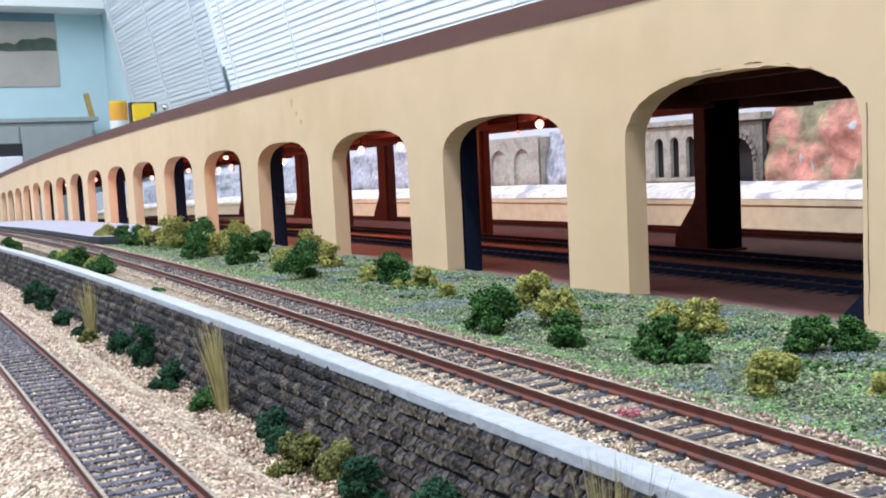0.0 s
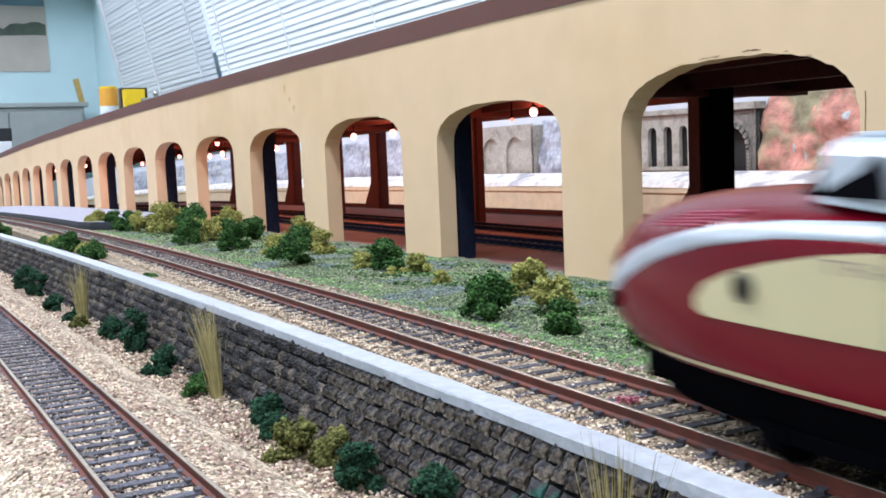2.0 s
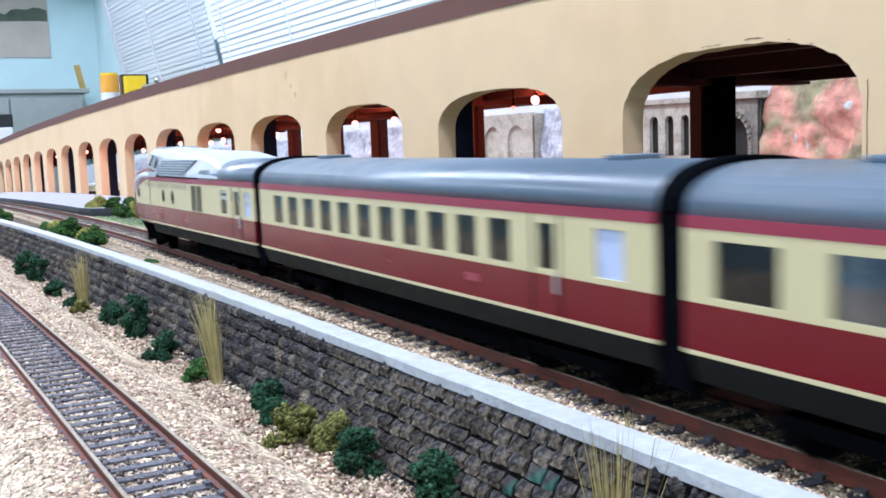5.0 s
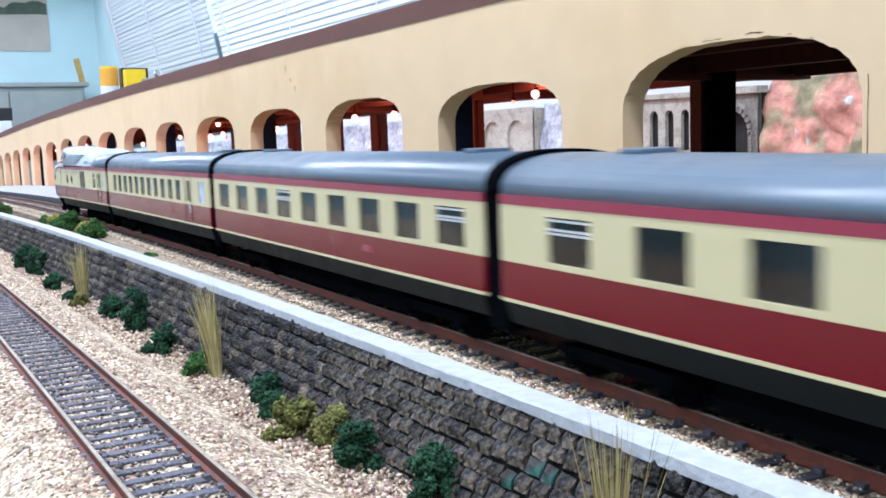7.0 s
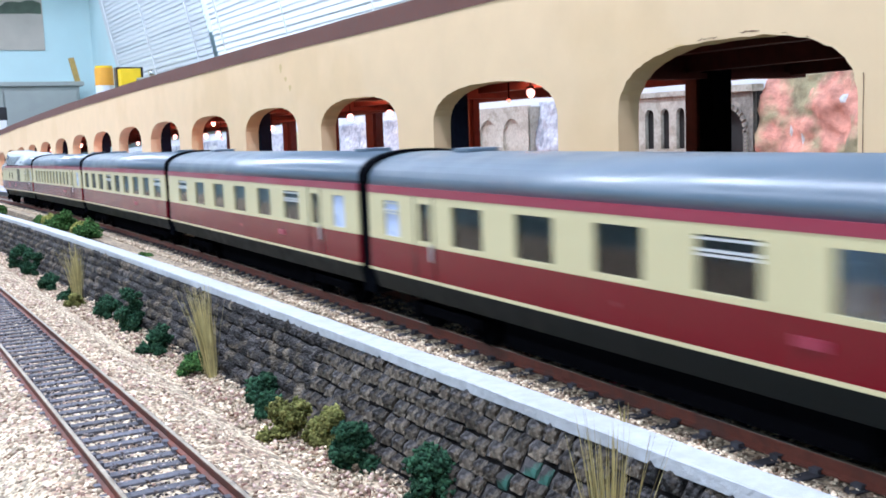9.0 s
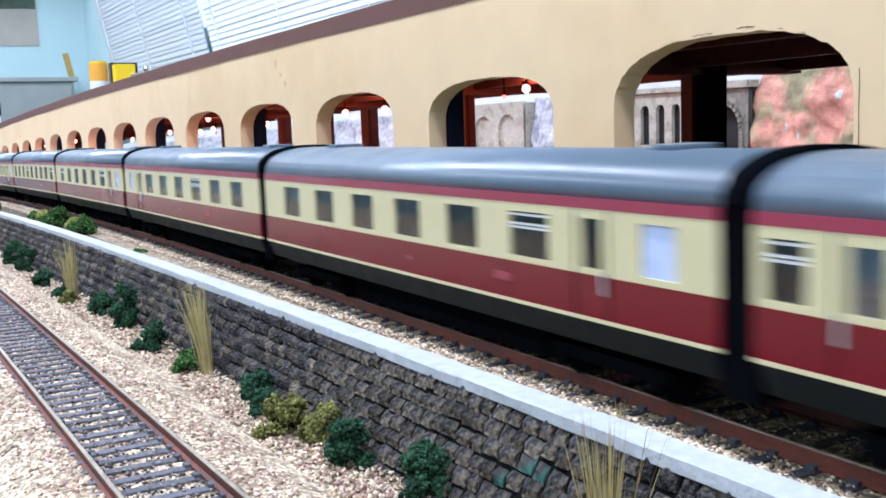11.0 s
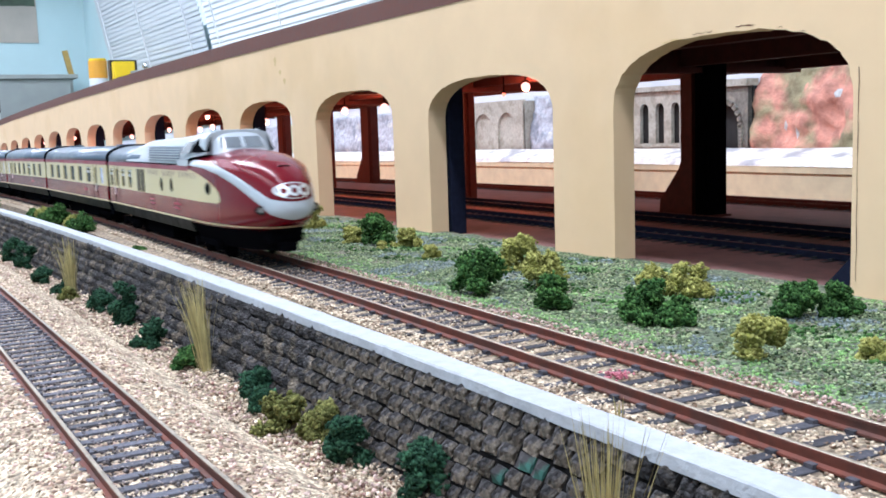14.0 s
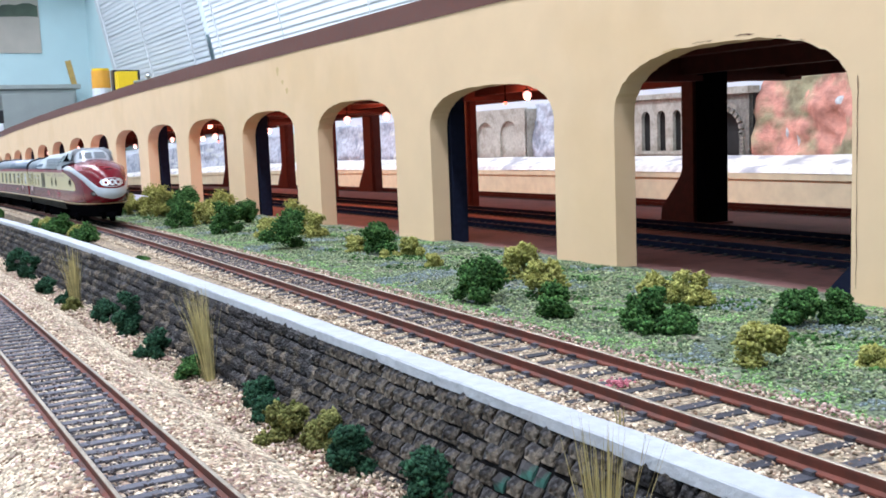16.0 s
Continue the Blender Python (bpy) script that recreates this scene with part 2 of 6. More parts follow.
TUNNEL_DARK = mat("tunnel_black", (0.012, 0.012, 0.012), rough=0.9, var=0.1, scale=100)
BULB = mat("glowing_bulb", (1, 0.7, 0.6), rough=0.3, var=0.0, emit=(1.0, 0.42, 0.38), strength=2.3)
BULB_SMALL = mat("small_red_bulb", (0.8, 0.2, 0.15), rough=0.3, var=0.0, emit=(1.0, 0.16, 0.10), strength=3.0)
WALL_BLUE = mat("pale_blue_wall_paint", (0.52, 0.69, 0.72), rough=0.8, var=0.04, scale=8, bump=0.0004, bscale=150)
CEILING = mat("white_ceiling_paint", (0.78, 0.78, 0.76), rough=0.9, var=0.03, scale=6)
CARPET = mat("grey_floor_covering", (0.22, 0.21, 0.20), rough=0.95, var=0.2, scale=60)
SLAT = mat("white_blind_slat", (0.76, 0.80, 0.84), rough=0.45, var=0.02, scale=30)
SLAT_GREY = mat("grey_white_blind_slat", (0.55, 0.59, 0.62), rough=0.5, var=0.04, scale=30)
CORD = mat("white_cord", (0.7, 0.72, 0.75), rough=0.8, var=0.05, scale=200)
PANE_SKY = mat("window_daylight", (0.8, 0.85, 0.9), rough=0.2, var=0.0, emit=(0.75, 0.88, 1.0), strength=0.7)
GREY_CAB = mat("grey_painted_cabinet", (0.30, 0.33, 0.32), rough=0.6, var=0.06, scale=25)
BLACK_GLOSS = mat("black_plastic_case", (0.012, 0.013, 0.016), rough=0.35, var=0.1, scale=50)
WHITE_PLASTIC = mat("white_plastic", (0.72, 0.76, 0.80), rough=0.5, var=0.04, scale=40)
YELLOW = mat("yellow_box_card", (0.80, 0.56, 0.01), rough=0.5, var=0.04, scale=60)
ORANGE = mat("orange_label", (0.75, 0.36, 0.04), rough=0.5, var=0.06, scale=60)
BLUE_BOX = mat("blue_plastic", (0.03, 0.12, 0.42), rough=0.45, var=0.06, scale=60)
WOOD = mat("ochre_wood", (0.42, 0.28, 0.08), rough=0.6, var=0.15, scale=60)
PIC_SKY = mat("picture_teal_sky", (0.14, 0.24, 0.29), rough=0.7, var=0.2, scale=6)
PIC_TAN = mat("picture_tan", (0.44, 0.40, 0.35), rough=0.7, var=0.12, scale=9)
PIC_GREEN = mat("picture_dark_green", (0.06, 0.085, 0.06), rough=0.7, var=0.4, scale=18)
GREY_METAL = mat("grey_metal_rail", (0.28, 0.30, 0.30), rough=0.4, metal=0.5, var=0.1, scale=60)


# ---------------------------------------------------------------- geometry helpers
def link(name, bm, material, parent=None, label="", smooth=False):
    me = bpy.data.meshes.new(name)
    bmesh.ops.recalc_face_normals(bm, faces=bm.faces)
    bm.to_mesh(me)
    bm.free()
    me.materials.append(material)
    if smooth:
        me.shade_smooth()
    ob = new(name, me)
    if parent:
        ob.parent = parent
    if label:
        tagged(ob, label)
    return ob


def part(name, bm, material, parent, label="", smooth=False):
    return link(name, bm, material, parent, label, smooth)


def from_lists(name, verts, faces, material, parent=None, label="", kind="", smooth=False):
    me = bpy.data.meshes.new(name)
    me.from_pydata(verts, [], faces)
    me.materials.append(material)
    if smooth:
        me.shade_smooth()
    ob = new(name, me)
    if parent:
        ob.parent = parent
    return tagged(ob, label, kind=kind)


def box(bm, x0, x1, y0, y1, z0, z1, bevel=0.0):
    v = [bm.verts.new((x, y, z)) for x in (x0, x1) for y in (y0, y1) for z in (z0, z1)]
    fs = [bm.faces.new([v[i] for i in q]) for q in ((0, 1, 3, 2), (4, 6, 7, 5), (0, 4, 5, 1), (2, 3, 7, 6), (0, 2, 6, 4), (1, 5, 7, 3))]
    if bevel:
        es = list({e for f in fs for e in f.edges})
        bmesh.ops.bevel(bm, geom=es, offset=bevel, segments=2, affect="EDGES", profile=0.6)
    return v


def cyl(bm, r, depth, m, seg=16, r2=None):
    bmesh.ops.create_cone(bm, cap_ends=True, segments=seg, radius1=r, radius2=r if r2 is None else r2, depth=depth, matrix=m)


def ball(bm, r, m, sub=2):
    bmesh.ops.create_icosphere(bm, subdivisions=sub, radius=r, matrix=m)


def empty(name, label, category, group="", kind="", at=(0, 0, 0)):
    ob = new(name)
    ob.empty_display_size = 0.01
    ob.location = at
    return tagged(ob, label, category, group, kind)


# ---------------------------------------------------------------- the plan of the layout
def sag(y):
    """The layout falls away gently past the near end."""
    return -0.0086 * max(0.0, y - 0.1258) ** 2


def track_x(y):
    return 0.0275 * y - 0.0423 * max(0.0, y - 0.1158) ** 2 / 2


def cap_x(y):
    return -0.0198 - 0.0062 * y - 0.0423 * max(0.0, y - 0.1158) ** 2 / 2


def lower_x(y):
    return -0.0792 - 0.0133 * y - 0.02 * max(0.0, y - 0.4) ** 2 / 2


def straight(y):
    return 0.0


def steps(a, b, d):
    n = max(1, round((b - a) / d))
    return [a + (b - a) * i / n for i in range(n + 1)]


def loft(profile, ys, path, close=True, wob=0.0):
    """A profile of (x, z) carried along y on a path, following the fall of the layout."""
    bm = bmesh.new()
    rings = []
    for y in ys:
        px, s = path(y), sag(y)
        rings.append([bm.verts.new((px + x + (random.uniform(-wob, wob) if wob else 0), y, z + s + (random.uniform(-wob, wob) if wob else 0))) for x, z in profile])
    n = len(profile)
    for a, b in zip(rings, rings[1:]):
        for i in range(n if close else n - 1):
            j = (i + 1) % n
            bm.faces.new((a[i], a[j], b[j], b[i]))
    if close:
        bm.faces.new(rings[0])
        bm.faces.new(list(reversed(rings[-1])))
    return bm


Y_NEAR, Y_FAR = -1.9, 3.3


# ---------------------------------------------------------------- room shell
def room():
    X0, X1, Y0, Y1, Z0, Z1 = -2.4, 0.64, -2.6, 3.9, -1.05, 1.42
    t = 0.1
    def slab(name, mt, label, cat, *b):
        bm = bmesh.new()
        box(bm, *b)
        return tagged(link(name, bm, mt), label, cat, kind="structure")
    slab("floor", CARPET, "grey carpeted floor of the hobby room", "floor", X0 - t, X1 + t, Y0 - t, Y1 + t, Z0 - t, Z0)
    slab("ceiling", CEILING, "white painted room ceiling", "ceiling", X0 - t, X1 + t, Y0 - t, Y1 + t, Z1, Z1 + t)
    slab("wall_far", WALL_BLUE, "pale blue painted end wall of the room", "wall", X0, X1, Y1, Y1 + t, Z0, Z1)
    slab("wall_behind", WALL_BLUE, "pale blue painted wall behind the camera", "wall", X0, X1, Y0 - t, Y0, Z0, Z1)
    slab("wall_aisle", WALL_BLUE, "pale blue painted wall across the aisle", "wall", X0 - t, X0, Y0 - t, Y1 + t, Z0, Z1)
    # window wall with one long opening behind the blinds
    wy0, wy1, wz0, wz1 = -0.6, 3.25, 0.30, 1.18
    bm = bmesh.new()
    box(bm, X1, X1 + t, Y0 - t, Y1 + t, Z0, wz0)
    box(bm, X1, X1 + t, Y0 - t, Y1 + t, wz1, Z1)
    box(bm, X1, X1 + t, Y0 - t, wy0, wz0, wz1)
    box(bm, X1, X1 + t, wy1, Y1 + t, wz0, wz1)
    wall = tagged(link("wall_window", bm, WALL_BLUE), "pale blue wall with a long window behind blinds", "wall", kind="structure")
    win = empty("window_1", "long window with dim daylight behind closed blinds", "window", kind="structure")
    bm = bmesh.new()
    box(bm, X1 + 0.06, X1 + 0.07, wy0, wy1, wz0, wz1)
    part("pane", bm, PANE_SKY, win)
    bm = bmesh.new()
    for y in steps(wy0, wy1, 0.96):
        box(bm, X1 + 0.03, X1 + 0.058, y - 0.02, y + 0.02, wz0, wz1)
    part("window_frame", bm, WHITE_PLASTIC, win)
    # ledge behind the layout
    bm = bmesh.new()
    box(bm, 0.475, X1, -1.9, 3.45, 0.125, 0.145, 0.003)
    tagged(link("window_ledge", bm, OFFWHITE), "cream painted ledge under the window blinds", "ledge", kind="structure")
    slab("soffit", CEILING, "boxed-in soffit along the end wall", "soffit", X0, X1, Y1 - 0.16, Y1, 0.63, Z1)
    # ceiling fixtures
    for tx, ty, _ in TUBES:
        fx = empty("fluorescent_fixture", "unseen white ceiling fluorescent fixture with two tubes", "light fixture", "ceiling lights", at=(tx, ty, Z1))
        bm = bmesh.new()
        box(bm, -0.09, 0.09, -0.64, 0.64, -0.03, 0.0, 0.004)
        part("housing", bm, WHITE_PLASTIC, fx)
        bm = bmesh.new()
        box(bm, -0.075, 0.075, -0.62, 0.62, -0.04, -0.031, 0.003)
        part("diffuser", bm, WHITE_PLASTIC, fx)


def blind(name, y0, y1, z0, z1, material, tilt, label):
    ob = empty(name, label, "window blind", "blinds")
    lean = 0.2
    xb = 0.606
    n = int((z1 - z0) / 0.0118)
    me = None
    for i in range(n):
        z = z0 + 0.0118 * i
        if me is None:
            bm = bmesh.new()
            w = 0.0082
            prof = [(-w, -0.0006), (-w * 0.4, 0.0008), (w * 0.4, 0.0008), (w, -0.0006)]
            ca, sa = math.cos(tilt), math.sin(tilt)
            rows = []
            for y in (y0, y1):
                rows.append([bm.verts.new((x * ca - h * sa, y, x * sa + h * ca)) for x, h in prof])
            for a in range(3):
                bm.faces.new((rows[0][a], rows[0][a + 1], rows[1][a + 1], rows[1][a]))
            o = part("slat", bm, material, ob, smooth=True)
            o.modifiers.clear()
            me = o.data
        else:
            o = new("slat", me)
            o.parent = ob
        o.location = (xb - lean * (z - 0.27) + random.uniform(-0.0006, 0.0006), 0, z)
        o.rotation_euler = (random.uniform(-0.0006, 0.0006), 0, 0)
    for y in steps(y0 + 0.09, y1 - 0.09, 0.36):
        bm = bmesh.new()
        for s in (-0.0125, 0.0125):
            cyl(bm, 0.0011, (z1 - z0) * 1.03, pose(xb + s - lean * ((z0 + z1) / 2 - 0.27), y, (z0 + z1) / 2, 0, -math.degrees(math.atan(lean))), 6)
        part("ladder_cord", bm, CORD, ob)
    bm = bmesh.new()
    box(bm, -0.013, 0.013, y0, y1, -0.012, 0.0, 0.002)
    rail = part("bottom_rail", bm, material, ob)
    rail.location = (xb - lean * (z0 - 0.285), 0, z0 - 0.008)
    bm = bmesh.new()
    box(bm, -0.02, 0.02, y0, y1, 0.0, 0.03, 0.002)
    rail = part("head_rail", bm, material, ob)
    rail.location = (xb - lean * (z1 - 0.27), 0, z1)


# ---------------------------------------------------------------- baseboard and ground
def turf_z(x, y):
    """Height of the turf strip above the falling datum."""
    k = (x - track_x(y) - 0.0195) / (0.1085 - track_x(y))
    return -0.0044 + 0.0010 * noise.noise((x * 90, y * 90, 0)) + 0.0006 * math.sin(max(0.0, min(1.0, k)) * 3.1)


def ground():
    # one sheet across the layout: lower sandy terrace, upper terrace up to the back ledge
    ys = steps(Y_NEAR, Y_FAR, 0.03)
    bm = loft([(-0.24, -0.0195), (-0.115, -0.0185), (-0.106, -0.0175), (-0.058, -0.0178), (-0.050, -0.0192), (-0.030, -0.0205), (-0.030, -0.07), (-0.24, -0.07)], ys, lambda y: 0.3 * (lower_x(y) + 0.0792) + 0.7 * (cap_x(y) + 0.0198))
    tagged(link("ground_lower", bm, SAND), "sandy gravel terrace below the retaining wall", "ground", kind="structure")
    bm = loft([(-0.028, -0.0185), (-0.0185, -0.0134), (-0.0100, -0.0130), (-0.0092, -0.0140), (0.0092, -0.0140), (0.0100, -0.0130), (0.0180, -0.0134), (0.0290, -0.0185)], ys, lower_x)
    tagged(link("ground_lower_ballast", bm, SAND), "tan ballast shoulder under the lower track", "ground", kind="structure")
    bm = loft([(-0.0275, -0.003), (-0.02, -0.0036), (-0.016, -0.0030), (0.016, -0.0030), (0.021, -0.0050), (0.021, -0.05), (-0.0275, -0.05)], ys, track_x)
    tagged(link("ground_ballast", bm, BALLAST), "tan gravel ballast bed under the upper track", "ground", kind="structure")
    bm = bmesh.new()
    rows = []
    for y in steps(Y_NEAR, 0.02, 0.06)[:-1] + steps(0.02, 1.0, 0.004)[:-1] + steps(1.0, Y_FAR, 0.04):
        x0, x1 = track_x(y) + 0.0195, 0.128
        rows.append([bm.verts.new((x0 + (x1 - x0) * i / 28, y, sag(y) + turf_z(x0 + (x1 - x0) * i / 28, y))) for i in range(29)])
    for a, b in zip(rows, rows[1:]):
        for i in range(28):
            bm.faces.new((a[i], a[i + 1], b[i + 1], b[i]))
    tagged(link("ground_turf", bm, SOIL, smooth=True), "dark soil strip with green ground foam", "ground", kind="structure")
    # bench board under all of it
    bm = loft([(-0.30, -0.070), (0.64, -0.070), (0.64, -0.11), (-0.30, -0.11)], ys, straight)
    tagged(link("bench_board", bm, WOOD), "plywood bench board carrying the model railway", "board", kind="structure")


def bench_legs():
    for x in (-0.26, 0.58):
        for y in (-1.75, -0.1, 1.55, 3.15):
            bm = bmesh.new()
            box(bm, x - 0.03, x + 0.03, y - 0.03, y + 0.03, -1.05, -0.1095 + sag(y) - 0.0, 0.003)
            tagged(link("bench_leg", bm, WOOD), "square wooden leg under the layout board", "bench leg", "bench legs")


def hall_floor():
    ys = steps(Y_NEAR, Y_FAR, 0.05)
    bm = loft([(0.1275, -0.0062), (0.335, -0.0062), (0.335, -0.05), (0.1275, -0.05)], ys, straight)
    tagged(link("hall_floor", bm, FLOOR_RED), "red-brown painted floor inside the arcade hall", "floor", kind="structure")
    bm = loft([(0.3352, -0.0085), (0.412, -0.0085), (0.412, -0.05), (0.3352, -0.05)], ys, straight)
    tagged(link("hall_track_bed", bm, MAROON), "dark track bed beside the hall floor", "floor", kind="structure")
    # back ledge: cream riser with a moulding and white top
    ledge = empty("back_ledge", "cream plaster ledge with a white painted top", "ledge", kind="structure")
    bm = loft([(0.412, -0.05), (0.412, 0.0078), (0.4112, 0.0083), (0.4112, 0.0125), (0.447, 0.0125), (0.447, -0.05)], ys, straight)
    part("riser", bm, OFFWHITE, ledge)
    bm = loft([(0.411, 0.0127), (0.4145, 0.0165), (0.446, 0.0235), (0.446, 0.0127)], ys, straight, wob=0.0004)
    part("sloped_top", bm, WHITE_TOP, ledge)
    bm = bmesh.new()
    box(bm, 0.3975, 0.4105, 0.372, 0.404, -0.0090, 0.0105, 0.0004)
    part("end_block", bm, MAROON, ledge, "dark maroon block against the riser")
    bm = loft([(0.4650, -0.05), (0.4650, 0.080), (0.4740, 0.080), (0.4740, -0.05)], ys, straight)
    tagged(link("backdrop_board", bm, BACKING), "pale grey-blue backdrop board", "backdrop", kind="structure")


# ---------------------------------------------------------------- the arcade
BAY, OPEN, JAMB0 = 0.1401, 0.1024, 0.2976
WALL_X, WALL_T = 0.1197, 0.0097
Z_BASE, Z_SPRING, Z_APEX, Z_TOP = -0.0058, 0.050, 0.0692, 0.1035


def arch_points(a, b, apex, rng, rough):
    """Left to right over the opening from y=b (far jamb) to y=a (near jamb)."""
    c, r = (a + b) / 2, (b - a) / 2
    pts = []
    n = 44
    for i in range(n + 1):
        th = math.pi * i / n
        e = 2 / 2.5 if math.cos(th) > 0 else 2 / 2.8
        cy = math.copysign(abs(math.cos(th)) ** e, math.cos(th))
        sz = abs(math.sin(th)) ** e
        pts.append((c + r * cy + (rng.uniform(-rough, rough) if 0 < i < n else 0), Z_SPRING + (apex - Z_SPRING) * sz + rng.uniform(-rough, rough)))
    return pts


def arcade():
    rng = random.Random(5)
    ar = empty("arcade_wall", "long cream painted arcade wall with round-topped openings", "arcade", kind="structure")
    for k in range(-9, 21):
        far = JAMB0 + k * BAY
        near = far - OPEN
        y0, y1 = near - (BAY - OPEN) / 2, far + (BAY - OPEN) / 2
        apex = Z_APEX + (0.0050 if k == 0 else rng.uniform(-0.0006, 0.0006))
        if k == 0:
            near -= 0.002
        outline = [(y1, Z_BASE), (y1, 0.05), (y1, Z_TOP), ((y0 + y1) / 2, Z_TOP), (y0, Z_TOP), (y0, 0.05), (y0, Z_BASE), (near, Z_BASE), (near, 0.02)]
        hole = arch_points(near, far, apex, rng, 0.00032 if k in (0, 2) else 0.0002)
        outline += [(y, z) for y, z in reversed(hole)] + [(far, 0.02), (far, Z_BASE)]
        bm = bmesh.new()
        f = [bm.verts.new((WALL_X, y, z + sag(y))) for y, z in outline]
        g = [bm.verts.new((WALL_X + WALL_T, y, z + sag(y))) for y, z in outline]
        bm.faces.new(f)
        bm.faces.new(list(reversed(g)))
        n = len(f)
        for i in range(n):
            j = (i + 1) % n
            if i not in (0, 1, 4, 5):
                bm.faces.new((f[i], g[i], g[j], f[j]))
        part("wall_panel", bm, CREAM_WALL, ar)
    ys = steps(JAMB0 - 9 * BAY - OPEN - 0.02, JAMB0 + 20 * BAY + 0.02, 0.07)
    bm = loft([(WALL_X - 0.0005, Z_TOP - 0.0005), (WALL_X - 0.0006, Z_TOP + 0.0093), (WALL_X + 0.012, Z_TOP + 0.0096), (WALL_X + 0.012, Z_TOP)], ys, straight, wob=0.00025)
    part("fascia", bm, FASCIA, ar, "dark brown painted top trim")
    # roof slab and its beams
    roof = empty("hall_roof", "dark maroon roof deck with hanging beams", "roof", kind="structure")
    bm = loft([(WALL_X + WALL_T + 0.0001, 0.090), (0.345, 0.090), (0.345, 0.104), (WALL_X + 0.0125, 0.104), (WALL_X + 0.0125, 0.1033), (WALL_X + WALL_T + 0.0001, 0.1033)], ys, straight)
    part("roof_deck", bm, MAROON, roof)
    for xb, z0 in ((0.20, 0.078), (0.262, 0.074), (0.335, 0.072)):
        bm = loft([(xb - 0.004, z0), (xb + 0.004, z0), (xb + 0.004, 0.0898), (xb - 0.004, 0.0898)], ys, straight)
        part("long_beam", bm, MAROON, roof)
    for i in range(-5, 13):
        y = 0.412 + 0.209 * i
        bm = bmesh.new()
        s = sag(y)
        box(bm, WALL_X + WALL_T + 0.0004, 0.344, y - 0.006, y + 0.006, 0.0705 + s, 0.0735 + s)
        box(bm, WALL_X + WALL_T + 0.0004, 0.344, y - 0.0015, y + 0.0015, 0.0735 + s, 0.0895 + s)
        part("cross_beam", bm, MAROON, roof)


def hall_column(x, y, shaft, web, foot, dark, floor=-0.0062):
    """Upright of width shaft across the hall and web along it, with a gusset of length foot."""
    ob = empty("hall_column", "maroon column with its shaded side in black and a sloped gusset foot" if dark else "dark maroon column with a sloped gusset foot", "column", "hall columns", at=(x, y, sag(y) + floor))
    top = 0.0898 - floor
    bm = bmesh.new()
    # dark columns: the near side's shade is put in as a black shaft
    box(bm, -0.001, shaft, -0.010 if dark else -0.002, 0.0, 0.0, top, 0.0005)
    part("shaft", bm, T_BLACK if dark else MAROON, ob, "shaft coloured black for its shaded side" if dark else "")
    bm = bmesh.new()
    pts = [(0.0, 0.0), (foot, 0.0), (foot - 0.001, 0.008), (web + 0.0015, 0.026), (web, 0.030), (web, top), (0.0, top)]
    a = [bm.verts.new((-0.003, p + 0.0002, z)) for p, z in pts]
    b = [bm.verts.new((0.001, p + 0.0002, z)) for p, z in pts]
    bm.faces.new(a)
    bm.faces.new(list(reversed(b)))
    for i in range(len(a)):
        j = (i + 1) % len(a)
        bm.faces.new((a[i], b[i], b[j], a[j]))
    part("gusset", bm, MAROON, ob)
    bm = bmesh.new()
    box(bm, -0.004, shaft + 0.001, -0.0125 if dark else -0.004, foot + 0.002, -0.0002, 0.0012)
    part("base_plate", bm, MAROON, ob)


def navy_column(y):
    ob = empty("pier_column", "dark navy upright with a sloped foot behind a pier", "column", "pier columns", at=(WALL_X + WALL_T + 0.0012, y, sag(y) - 0.0062))
    bm = bmesh.new()
    box(bm, 0.0, 0.0085, -0.004, 0.012, 0.0, 0.095, 0.0004)
    part("shaft", bm, NAVY, ob)
    bm = bmesh.new()
    pts = [(0.0122, 0.0), (0.0530, 0.0), (0.0122, 0.041)]
    a = [bm.verts.new((0.001, p, z)) for p, z in pts]
    b = [bm.verts.new((0.005, p, z)) for p, z in pts]
    bm.faces.new(a)
    bm.faces.new(list(reversed(b)))
    for i in range(3):
        j = (i + 1) % 3
        bm.faces.new((a[i], b[i], b[j], a[j]))
    part("gusset", bm, NAVY, ob)


